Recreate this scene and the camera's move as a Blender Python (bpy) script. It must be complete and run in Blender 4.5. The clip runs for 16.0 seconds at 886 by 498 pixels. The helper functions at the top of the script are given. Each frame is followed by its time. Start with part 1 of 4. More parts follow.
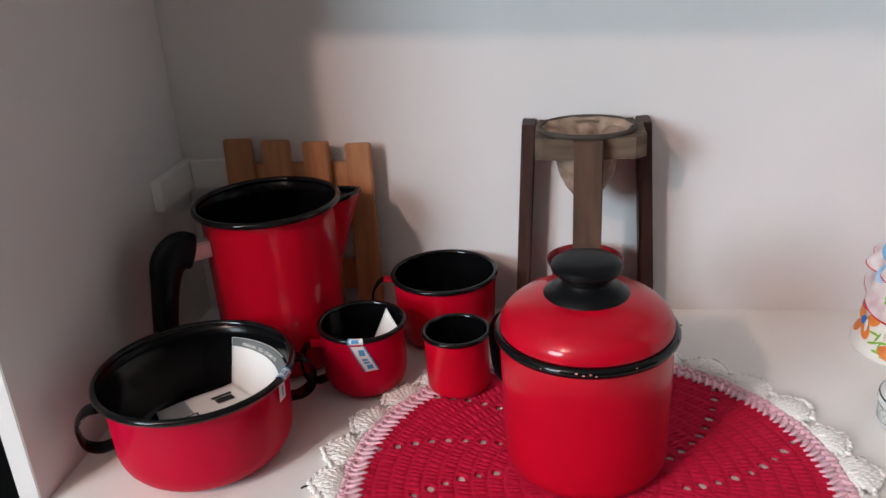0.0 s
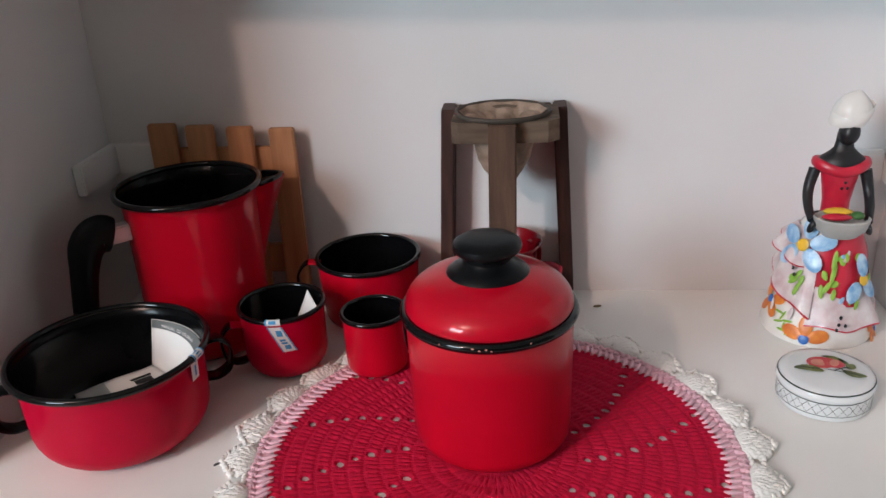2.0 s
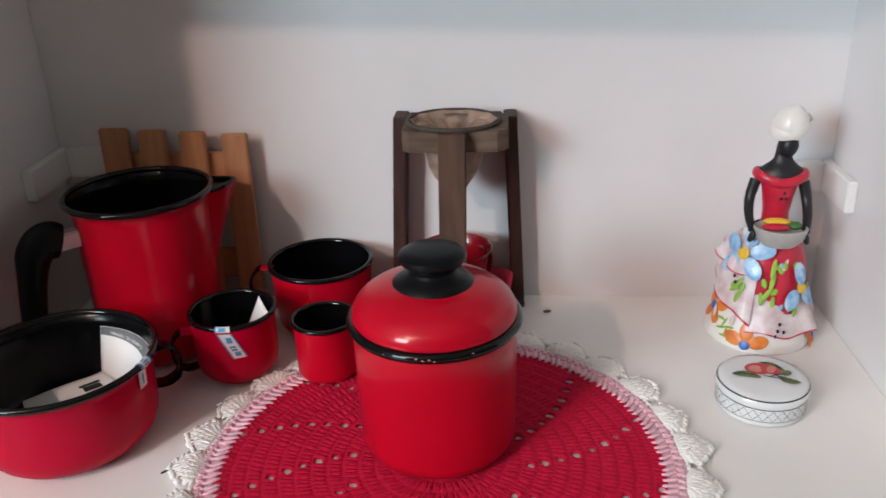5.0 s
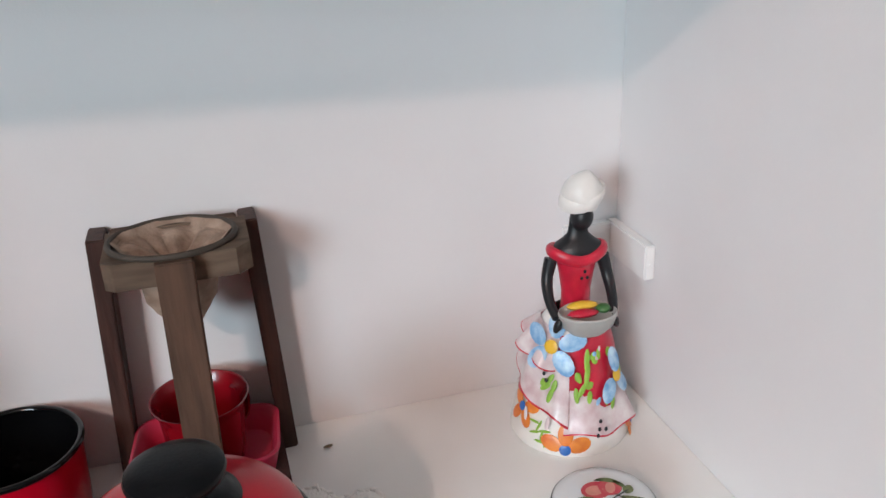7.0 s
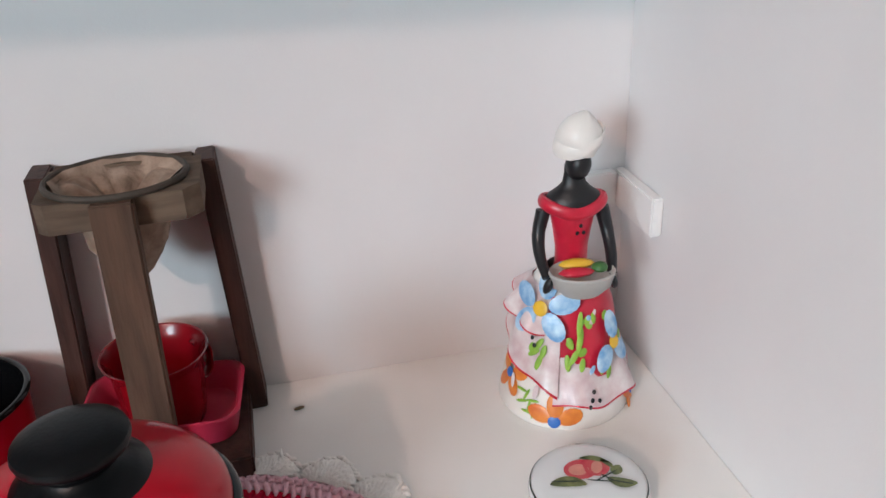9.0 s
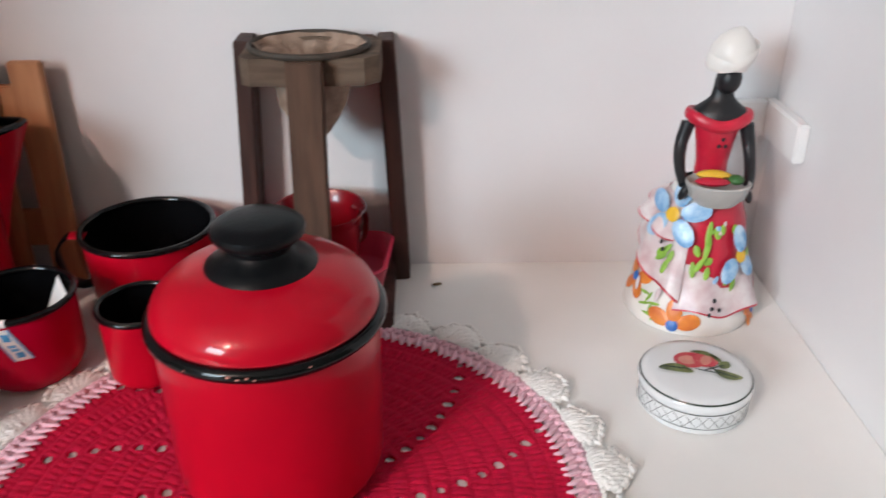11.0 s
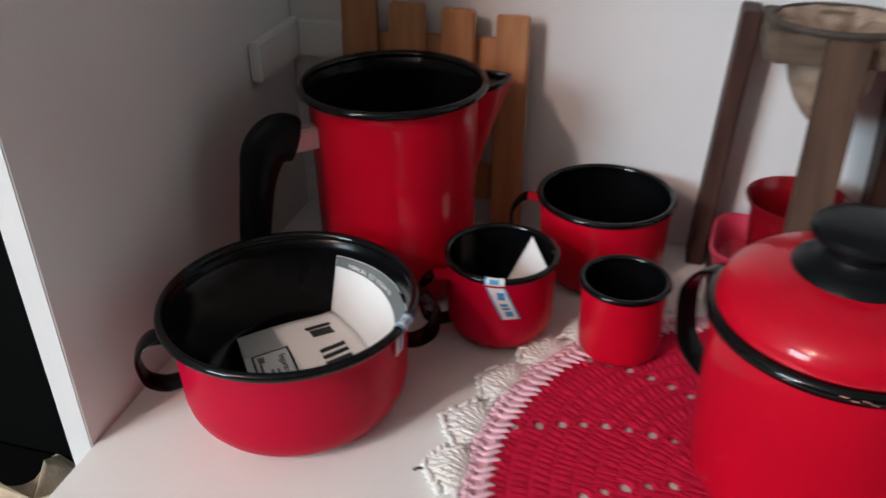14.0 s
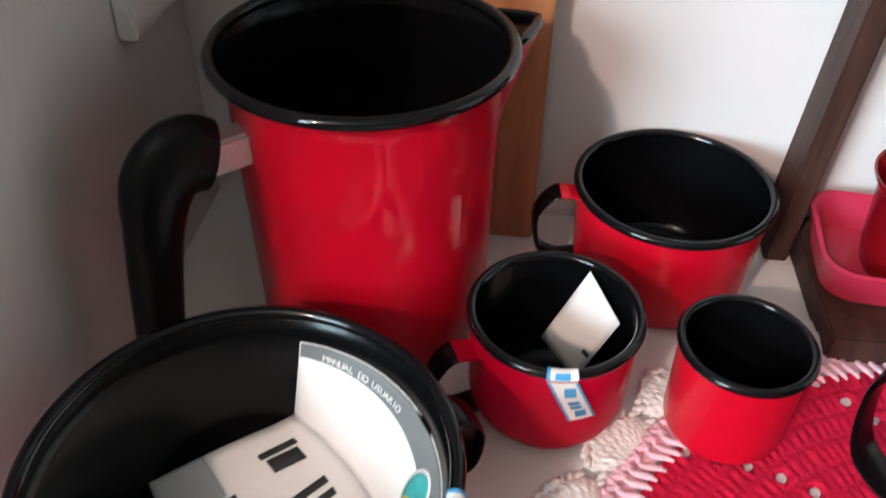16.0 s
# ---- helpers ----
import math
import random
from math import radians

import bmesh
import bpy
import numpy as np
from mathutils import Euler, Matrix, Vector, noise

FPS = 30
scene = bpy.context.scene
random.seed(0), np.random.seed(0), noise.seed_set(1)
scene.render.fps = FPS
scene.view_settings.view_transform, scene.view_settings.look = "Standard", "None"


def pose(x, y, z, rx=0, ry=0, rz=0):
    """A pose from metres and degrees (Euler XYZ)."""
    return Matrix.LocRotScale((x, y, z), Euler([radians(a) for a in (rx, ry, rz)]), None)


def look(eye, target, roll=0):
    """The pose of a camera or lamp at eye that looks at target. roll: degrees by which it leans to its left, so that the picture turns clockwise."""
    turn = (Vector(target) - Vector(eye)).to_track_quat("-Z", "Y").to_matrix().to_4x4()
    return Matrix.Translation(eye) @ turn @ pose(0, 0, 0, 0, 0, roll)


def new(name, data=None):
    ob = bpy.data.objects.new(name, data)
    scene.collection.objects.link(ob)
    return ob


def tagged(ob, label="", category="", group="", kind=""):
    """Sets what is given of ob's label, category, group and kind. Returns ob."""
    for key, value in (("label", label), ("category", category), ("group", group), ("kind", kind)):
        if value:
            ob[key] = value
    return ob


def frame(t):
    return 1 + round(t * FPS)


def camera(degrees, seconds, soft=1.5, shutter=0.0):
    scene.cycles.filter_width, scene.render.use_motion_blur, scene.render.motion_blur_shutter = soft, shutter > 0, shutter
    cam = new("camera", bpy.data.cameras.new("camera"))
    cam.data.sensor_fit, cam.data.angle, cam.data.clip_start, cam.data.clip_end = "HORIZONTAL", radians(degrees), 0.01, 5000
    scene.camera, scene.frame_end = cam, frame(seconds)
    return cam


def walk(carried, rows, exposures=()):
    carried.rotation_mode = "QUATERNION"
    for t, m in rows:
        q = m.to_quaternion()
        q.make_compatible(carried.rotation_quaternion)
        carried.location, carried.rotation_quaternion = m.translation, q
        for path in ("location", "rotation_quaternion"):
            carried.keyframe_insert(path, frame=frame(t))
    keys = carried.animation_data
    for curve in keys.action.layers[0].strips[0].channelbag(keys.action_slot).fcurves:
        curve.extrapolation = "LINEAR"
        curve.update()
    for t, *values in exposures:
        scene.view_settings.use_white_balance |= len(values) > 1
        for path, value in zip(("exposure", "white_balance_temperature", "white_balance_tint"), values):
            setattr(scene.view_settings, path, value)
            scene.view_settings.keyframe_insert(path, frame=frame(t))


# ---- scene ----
cam = camera(56.00, 16.0, shutter=0.4)
PATH = [
    (0, (0.1087, 0.0538, 0.3823), (-0.1730, 1.8781, -0.3874), -3.67),
    (0.5, (0.1104, 0.0579, 0.3688), (-0.1576, 1.8878, -0.3927), -3.83),
    (1, (0.1225, 0.0535, 0.3723), (-0.1176, 1.8811, -0.4037), -3.49),
    (1.5, (0.1430, 0.0509, 0.3810), (-0.0894, 1.8697, -0.4177), -3.49),
    (2, (0.1562, 0.0442, 0.3786), (-0.0597, 1.8667, -0.4165), -3.14),
    (2.5, (0.1298, 0.0357, 0.3781), (-0.0652, 1.8618, -0.4140), -2.57),
    (3, (0.1258, 0.0483, 0.3805), (-0.1059, 1.8569, -0.4412), -2.61),
    (5.5, (0.1856, 0.0410, 0.3927), (0.1303, 1.8732, -0.4072), -1.46),
    (6, (0.1910, 0.1199, 0.3850), (0.3219, 1.9539, -0.4020), -1.61),
    (6.5, (0.1719, 0.2140, 0.3888), (0.5483, 2.0172, -0.3901), -1.41),
    (7, (0.1636, 0.2212, 0.4013), (0.6612, 1.9870, -0.3951), -2.45),
    (7.5, (0.2022, 0.2538, 0.3918), (0.7096, 2.0066, -0.4268), -2.80),
    (8, (0.2116, 0.2655, 0.3835), (0.6709, 2.0184, -0.4628), -2.92),
    (10.5, (0.2293, 0.2203, 0.3482), (0.4207, 1.9808, -0.5813), -0.63),
    (11, (0.2085, 0.1902, 0.3398), (0.2489, 1.9570, -0.5965), -0.08),
    (11.5, (0.1924, 0.1652, 0.3426), (0.0820, 1.9257, -0.6001), 0.02),
    (12, (0.1694, 0.1333, 0.3545), (-0.0683, 1.8888, -0.5738), 0.17),
    (12.5, (0.1539, 0.1170, 0.3602), (-0.1806, 1.8715, -0.5397), 0.28),
    (13, (0.1508, 0.1150, 0.3633), (-0.2513, 1.8581, -0.5312), 0.04),
    (13.5, (0.1262, 0.1277, 0.3565), (-0.3167, 1.8447, -0.5686), -0.14),
    (14, (0.0272, 0.2026, 0.3398), (-0.4243, 1.8609, -0.6829), -0.44),
    (14.5, (-0.0380, 0.3003, 0.3037), (-0.4594, 1.8753, -0.8547), -0.80),
    (15, (-0.0633, 0.3467, 0.2972), (-0.3897, 1.8619, -0.9667), -0.34),
    (15.5, (-0.0763, 0.3725, 0.2960), (-0.3166, 1.8817, -0.9943), 0.20),
    (16, (-0.0799, 0.4046, 0.3062), (-0.2340, 1.9239, -0.9854), 1.10),
]
EXPOSURES = [(0, 0.06, 6500, 10), (2, -0.08, 6500, 10), (3, -0.17, 6500, 10), (5.5, 0.05, 6500, 10), (8, 0.02, 6500, 10), (10.5, 0.05, 6500, 10), (11, 0.19, 6500, 10), (11.5, 0.16, 6500, 10), (13, -0.10, 6450, 9), (13.5, -0.14, 6400, 8), (14, 0.03, 6350, 7), (14.5, 0.15, 6300, 5), (15, 0.40, 6250, 4), (15.5, 0.49, 6250, 4), (16, 0.85, 6250, 4)]
walk(cam, [(t, look(eye, target, roll)) for t, eye, target, roll in PATH], EXPOSURES)

# ---------- light ----------
world = bpy.data.worlds.new("world")
scene.world = world
world.use_nodes = True
sky = world.node_tree.nodes.new("ShaderNodeTexSky")
sky.sky_type, sky.sun_disc = "NISHITA", False
sky.sun_elevation, sky.sun_rotation = radians(40), radians(200)
world.node_tree.nodes["Background"].inputs["Strength"].default_value = 0.08
world.node_tree.links.new(sky.outputs[0], world.node_tree.nodes["Background"].inputs["Color"])


def lamp(name, kind, m, energy, color, **settings):
    data = bpy.data.lights.new(name, kind)
    data.energy, data.color = energy, color
    for key, value in settings.items():
        if key == "size":
            data.size = value
        elif key == "size_y":
            data.size_y = value
        elif key == "radius":
            data.shadow_soft_size = value
        elif key == "shape":
            data.shape = value
    ob = new(name, data)
    ob.matrix_world = m
    return ob


# bulb under the ceiling that draws the hard edges, and the daylight of the window
BULB = (-1.074, -1.3, 1.594)
lamp("bulb_light", "POINT", pose(*BULB), 65, (1.0, 0.675, 0.585), radius=0.045)
lamp("window_light", "AREA", look((-1.70, -1.62, 1.0), (0.1, 0.4, 0.2)), 56, (0.72, 0.90, 1.0), shape="RECTANGLE", size=0.85, size_y=0.8)


# ---------- materials ----------
def material(name, color, rough=0.5, metal=0.0, var=0.06, scale=30.0, bump=0.0, bump_scale=200.0, coat=0.0, second=None, spec=0.5, stretch=None, random_shift=0.0, soft_light=0.0):
    m = bpy.data.materials.new(name)
    m.use_nodes = True
    nt = m.node_tree
    b = nt.nodes["Principled BSDF"]
    b.inputs["Roughness"].default_value = rough
    b.inputs["Metallic"].default_value = metal
    b.inputs["Coat Weight"].default_value = coat
    b.inputs["Coat Roughness"].default_value = 0.018
    b.inputs["Specular IOR Level"].default_value = spec
    if soft_light:
        b.inputs["Subsurface Weight"].default_value = soft_light
        b.inputs["Subsurface Scale"].default_value = 0.004
        b.inputs["Subsurface Radius"].default_value = (1.0, 0.95, 0.9)
    co = nt.nodes.new("ShaderNodeTexCoord")
    vec = co.outputs["Object"]
    if stretch:
        mp = nt.nodes.new("ShaderNodeMapping")
        mp.inputs["Scale"].default_value = stretch
        nt.links.new(vec, mp.inputs["Vector"])
        vec = mp.outputs["Vector"]
    n = nt.nodes.new("ShaderNodeTexNoise")
    n.inputs["Scale"].default_value = scale
    n.inputs["Detail"].default_value = 6
    nt.links.new(vec, n.inputs["Vector"])
    ramp = nt.nodes.new("ShaderNodeValToRGB")
    dark = second if second else [c * (1 - var) for c in color]
    light = color if second else [min(1, c * (1 + var)) for c in color]
    ramp.color_ramp.elements[0].color = (*dark, 1)
    ramp.color_ramp.elements[1].color = (*light, 1)
    ramp.color_ramp.elements[0].position, ramp.color_ramp.elements[1].position = 0.3, 0.7
    nt.links.new(n.outputs["Fac"], ramp.inputs["Fac"])
    out = ramp.outputs["Color"]
    if random_shift:
        info = nt.nodes.new("ShaderNodeNewGeometry")
        hsv = nt.nodes.new("ShaderNodeHueSaturation")
        rng = nt.nodes.new("ShaderNodeMapRange")
        rng.inputs["To Min"].default_value, rng.inputs["To Max"].default_value = 1 - random_shift, 1 + random_shift
        nt.links.new(info.outputs["Random Per Island"], rng.inputs["Value"])
        nt.links.new(rng.outputs["Result"], hsv.inputs["Value"])
        nt.links.new(out, hsv.inputs["Color"])
        out = hsv.outputs["Color"]
    nt.links.new(out, b.inputs["Base Color"])
    # wear in the gloss
    n2 = nt.nodes.new("ShaderNodeTexNoise")
    n2.inputs["Scale"].default_value, n2.inputs["Detail"].default_value = scale * 0.4, 3
    nt.links.new(co.outputs["Object"], n2.inputs["Vector"])
    mr = nt.nodes.new("ShaderNodeMapRange")
    mr.inputs["To Min"].default_value, mr.inputs["To Max"].default_value = max(0.02, rough * 0.8), min(1, rough * 1.25)
    nt.links.new(n2.outputs["Fac"], mr.inputs["Value"])
    nt.links.new(mr.outputs["Result"], b.inputs["Roughness"])
    if bump:
        n3 = nt.nodes.new("ShaderNodeTexNoise")
        n3.inputs["Scale"].default_value, n3.inputs["Detail"].default_value = bump_scale, 4
        nt.links.new(vec, n3.inputs["Vector"])
        bp = nt.nodes.new("ShaderNodeBump")
        bp.inputs["Strength"].default_value, bp.inputs["Distance"].default_value = bump, 0.002
        nt.links.new(n3.outputs["Fac"], bp.inputs["Height"])
        nt.links.new(bp.outputs["Normal"], b.inputs["Normal"])
    return m


LAMINATE = material("white_laminate", (0.78, 0.765, 0.765), rough=0.42, var=0.02, scale=9, bump=0.06, bump_scale=700)
COUNTER = material("counter_laminate", (0.89, 0.875, 0.845), rough=0.36, var=0.025, scale=12, bump=0.05, bump_scale=600)
# wall tone set dark and greenish to limit the room's bounce light
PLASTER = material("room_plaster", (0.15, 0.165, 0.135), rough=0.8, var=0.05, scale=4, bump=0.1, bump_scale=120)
CEILING_PAINT = material("white_ceiling_paint", (0.74, 0.74, 0.70), rough=0.85, var=0.03, scale=4, bump=0.1, bump_scale=120)
# near-black that stands in for unlit space, not a paint
DARK = material("shade_black", (0.003, 0.003, 0.003), rough=0.9, var=0.2, scale=8, spec=0.05)
ROOM_FLOOR = material("room_floor_tile", (0.25, 0.21, 0.18), rough=0.4, var=0.1, scale=5)
CLOTH = material("beige_cloth", (0.55, 0.44, 0.32), rough=0.9, var=0.25, scale=60, bump=0.4, bump_scale=300)
RED = material("red_enamel", (0.52, 0.002, 0.018), rough=0.38, var=0.06, scale=18, coat=0.55, spec=0.10, bump=0.015, bump_scale=60)
RED.node_tree.nodes["Principled BSDF"].inputs["Coat Roughness"].default_value = 0.07
RED_CRIMSON = material("crimson_enamel", (0.47, 0.001, 0.027), rough=0.45, var=0.06, scale=18, coat=0.22, spec=0.03, bump=0.015, bump_scale=60)
RIM_BLACK = material("black_rim_enamel", (0.004, 0.004, 0.0045), rough=0.1, var=0.3, scale=25, coat=0.3, spec=0.2)
RIM_BLACK.node_tree.nodes["Principled BSDF"].inputs["Coat Roughness"].default_value = 0.05
BLACK = material("black_enamel", (0.0035, 0.0035, 0.004), rough=0.2, var=0.3, scale=25, coat=0.03, spec=0.14)
BAKELITE = material("black_bakelite", (0.0050, 0.0055, 0.0065), rough=0.33, spec=0.19, var=0.25, scale=40, bump=0.06, bump_scale=500)
BRUSHED = material("brushed_metal", (0.72, 0.70, 0.69), rough=0.35, metal=0.7, var=0.08, scale=80, bump=0.1, bump_scale=300)
WHITE_PLASTIC = material("white_plastic", (0.82, 0.81, 0.80), rough=0.38, var=0.02, scale=20)
WOOD_DARK = material("dark_stained_wood", (0.076, 0.034, 0.026), rough=0.55, spec=0.3, second=(0.032, 0.015, 0.012), scale=18, bump=0.25, bump_scale=60, stretch=(6, 6, 0.7))
WOOD_GREY = material("weathered_wood", (0.125, 0.073, 0.050), rough=0.75, spec=0.18, second=(0.060, 0.037, 0.027), scale=16, bump=0.3, bump_scale=60, stretch=(6, 6, 0.7))
WOOD_HOLDER = material("greyed_wood", (0.17, 0.12, 0.085), rough=0.78, spec=0.25, second=(0.075, 0.052, 0.038), scale=22, bump=0.3, bump_scale=70, stretch=(0.8, 5, 5))
PINE = material("orange_pine", (0.56, 0.27, 0.125), rough=0.5, second=(0.38, 0.155, 0.065), scale=15, bump=0.15, bump_scale=60, stretch=(7, 7, 0.6), random_shift=0.12)
FELT = material("stained_cotton", (0.40, 0.29, 0.22), rough=0.95, second=(0.20, 0.13, 0.09), scale=75, bump=0.5, bump_scale=350)
WIRE = material("dark_wire", (0.060, 0.045, 0.034), rough=0.7, metal=0.1, var=0.2, scale=50)
PINK_PLASTIC = material("pink_red_plastic", (0.52, 0.030, 0.075), rough=0.38, var=0.06, scale=20)
YARN_RED = material("red_cotton_yarn", (0.53, 0.005, 0.042), rough=0.95, var=0.14, scale=300, bump=0.35, bump_scale=900, spec=0.2, soft_light=0.35)
YARN_PINK = material("pink_cotton_yarn", (0.90, 0.56, 0.64), rough=0.95, var=0.1, scale=220, bump=0.4, bump_scale=900, spec=0.2, random_shift=0.07, soft_light=0.0)
YARN_WHITE = material("cream_cotton_yarn", (0.97, 0.94, 0.90), rough=0.95, var=0.04, scale=200, bump=0.4, bump_scale=900, spec=0.2, soft_light=0.0)
PAPER = material("white_paper", (0.87, 0.85, 0.83), rough=0.7, var=0.03, scale=30, bump=0.05, bump_scale=80)
PAPER_GREY = material("grey_print", (0.16, 0.17, 0.17), rough=0.6, var=0.1, scale=40)
# paper with the casserole's shade put into its colour
PAPER_SHADE = material("shaded_paper", (0.52, 0.51, 0.50), rough=0.7, var=0.04, scale=40)
INK = material("black_ink", (0.02, 0.02, 0.022), rough=0.6, var=0.2, scale=60)
INK_BLUE = material("blue_print", (0.06, 0.33, 0.62), rough=0.5, var=0.08, scale=60)
INK_TEAL = material("teal_print", (0.05, 0.36, 0.36), rough=0.5, var=0.15, scale=90)
INK_YELLOW = material("yellow_print", (0.75, 0.6, 0.08), rough=0.5, var=0.1, scale=60)
PORCELAIN = material("white_porcelain", (0.80, 0.815, 0.82), rough=0.14, var=0.02, scale=20, coat=0.4)
LINE_GREEN = material("dark_green_glaze", (0.035, 0.05, 0.04), rough=0.25, var=0.2, scale=80)
FRUIT_RED = material("painted_fruit_red", (0.58, 0.03, 0.07), rough=0.25, second=(0.60, 0.14, 0.13), scale=110)
FRUIT_PALE = material("painted_fruit_pale", (0.68, 0.27, 0.22), rough=0.25, var=0.15, scale=90)
LEAF_GREEN = material("painted_leaf", (0.25, 0.28, 0.11), rough=0.25, second=(0.03, 0.055, 0.025), scale=130)
CLAY_BLACK = material("black_painted_clay", (0.008, 0.008, 0.010), rough=0.42, var=0.2, scale=50)
CLAY_WHITE = material("white_painted_clay", (0.84, 0.81, 0.77), rough=0.35, var=0.05, scale=50, coat=0.2)
CLAY_RED = material("red_painted_clay", (0.56, 0.012, 0.04), rough=0.35, var=0.15, scale=70, coat=0.2)
CLAY_MAUVE = material("mauve_washed_clay", (0.82, 0.76, 0.75), rough=0.4, second=(0.60, 0.42, 0.44), scale=75, coat=0.2)
CLAY_GREY = material("grey_clay", (0.42, 0.41, 0.39), rough=0.45, var=0.1, scale=60)
PETAL_BLUE = material("blue_painted_petal", (0.56, 0.76, 0.90), rough=0.35, second=(0.09, 0.31, 0.62), scale=110, coat=0.2)
PETAL_ORANGE = material("orange_painted_petal", (0.86, 0.30, 0.05), rough=0.35, second=(0.66, 0.14, 0.03), scale=90)
PAINT_YELLOW = material("yellow_paint", (0.80, 0.48, 0.04), rough=0.35, var=0.1, scale=90)
PAINT_GREEN = material("green_paint", (0.28, 0.50, 0.06), rough=0.4, var=0.2, scale=90)
PAINT_DKGREEN = material("dark_green_paint", (0.05, 0.16, 0.04), rough=0.4, var=0.2, scale=90)
PAINT_BLUE = material("deep_blue_paint", (0.03, 0.15, 0.50), rough=0.35, var=0.1, scale=90)
SEED = material("dry_seed", (0.16, 0.10, 0.05), rough=0.7, var=0.3, scale=300)
CUP_RED = material("deep_red_tin", (0.22, 0.003, 0.008), rough=0.25, var=0.06, scale=18, coat=0.3, spec=0.3)
BULB_GLOW = bpy.data.materials.new("bulb_glow")
BULB_GLOW.use_nodes = True
BULB_GLOW.node_tree.nodes["Principled BSDF"].inputs["Emission Color"].default_value = (1, 0.93, 0.88, 1)
BULB_GLOW.node_tree.nodes["Principled BSDF"].inputs["Emission Strength"].default_value = 20


# ---------- building helpers ----------
def part(name, bm, mat, parent=None, label="", smooth=True):
    me = bpy.data.meshes.new(name)
    bm.normal_update()
    bm.to_mesh(me)
    bm.free()
    for m in (mat if isinstance(mat, (list, tuple)) else [mat]):
        me.materials.append(m)
    if smooth:
        me.polygons.foreach_set("use_smooth", [True] * len(me.polygons))
        me.set_sharp_from_angle(angle=radians(38))
    ob = new(name, me)
    if parent:
        ob.parent = parent
    if label:
        ob["label"] = label
    return ob


def thing(name, m, label, category, group="", kind=""):
    ob = new(name)
    ob.empty_display_size = 0.02
    ob.matrix_basis = m
    return tagged(ob, label, category, group, kind)


def add_box(bm, x0, x1, y0, y1, z0, z1, bevel=0.0, mat=0, m=None):
    vs = [bm.verts.new((x, y, z)) for z in (z0, z1) for y in (y0, y1) for x in (x0, x1)]
    fs = [bm.faces.new([vs[i] for i in q]) for q in ((0, 2, 3, 1), (4, 5, 7, 6), (0, 1, 5, 4), (2, 6, 7, 3), (0, 4, 6, 2), (1, 3, 7, 5))]
    es = list({e for f in fs for e in f.edges})
    made = set(vs)
    if bevel:
        r = bmesh.ops.bevel(bm, geom=es, offset=bevel, segments=2, affect="EDGES")
        made = {v for f in r["faces"] for v in f.verts} | {v for v in vs if v.is_valid}
        fs = list({f for v in made for f in v.link_faces})
    for f in fs:
        if f.is_valid:
            f.material_index = mat
    if m is not None:
        for v in made:
            v.co = m @ v.co
    return bm


def box(*a, **k):
    return add_box(bmesh.new(), *a, **k)


def add_lathe(bm, profile, n=72, mat=0, sx=1.0, sy=1.0, shift=None, centre=(0, 0, 0)):
    """Turn (r, z) pairs about the z axis."""
    rings = []
    for r, z in profile:
        if r < 1e-6:
            rings.append([bm.verts.new((centre[0], centre[1], centre[2] + z))])
        else:
            ring = []
            for i in range(n):
                a = 2 * math.pi * i / n
                rr, zz = (r, z) if shift is None else shift(a, r, z)
                ring.append(bm.verts.new((centre[0] + rr * math.cos(a) * sx, centre[1] + rr * math.sin(a) * sy, centre[2] + zz)))
            rings.append(ring)
    for p, q in zip(rings, rings[1:]):
        for i in range(n):
            j = (i + 1) % n
            if len(p) == 1 and len(q) == 1:
                continue
            if len(p) == 1:
                f = bm.faces.new((p[0], q[j], q[i]))
            elif len(q) == 1:
                f = bm.faces.new((p[i], p[j], q[0]))
            else:
                f = bm.faces.new((p[i], p[j], q[j], q[i]))
            f.material_index = mat
    return bm


def lathe(profile, **k):
    return add_lathe(bmesh.new(), profile, **k)


def arc(cx, cz, r, a0, a1, n=8):
    return [(cx + r * math.cos(radians(a0 + (a1 - a0) * i / n)), cz + r * math.sin(radians(a0 + (a1 - a0) * i / n))) for i in range(n + 1)]


def add_tube(bm, points, radii, n=10, mat=0, up=(0, 0, 1), caps=True):
    """Sweep an ellipse (half-width, half-height) along points."""
    pts = [Vector(p) for p in points]
    rings = []
    for i, p in enumerate(pts):
        d = (pts[min(i + 1, len(pts) - 1)] - pts[max(i - 1, 0)]).normalized()
        side = d.cross(Vector(up))
        side = side.normalized() if side.length > 1e-5 else Vector((1, 0, 0))
        top = side.cross(d).normalized()
        w, h = radii[i] if isinstance(radii, list) else radii
        rings.append([bm.verts.new(p + side * w * math.cos(2 * math.pi * k / n) + top * h * math.sin(2 * math.pi * k / n)) for k in range(n)])
    for p, q in zip(rings, rings[1:]):
        for i in range(n):
            bm.faces.new((p[i], p[(i + 1) % n], q[(i + 1) % n], q[i])).material_index = mat
    if caps:
        bm.faces.new(list(reversed(rings[0]))).material_index = mat
        bm.faces.new(rings[-1]).material_index = mat
    return bm


def spline(points, n=8):
    """Catmull-Rom through points of any size."""
    p = [np.array(q, float) for q in points]
    p = [2 * p[0] - p[1]] + p + [2 * p[-1] - p[-2]]
    out = []
    for i in range(1, len(p) - 2):
        for k in range(n):
            t = k / n
            out.append(0.5 * (2 * p[i] + (p[i + 1] - p[i - 1]) * t + (2 * p[i - 1] - 5 * p[i] + 4 * p[i + 1] - p[i + 2]) * t * t + (3 * p[i] - p[i - 1] - 3 * p[i + 1] + p[i + 2]) * t ** 3))
    out.append(p[-2])
    return [tuple(float(c) for c in q) for q in out]


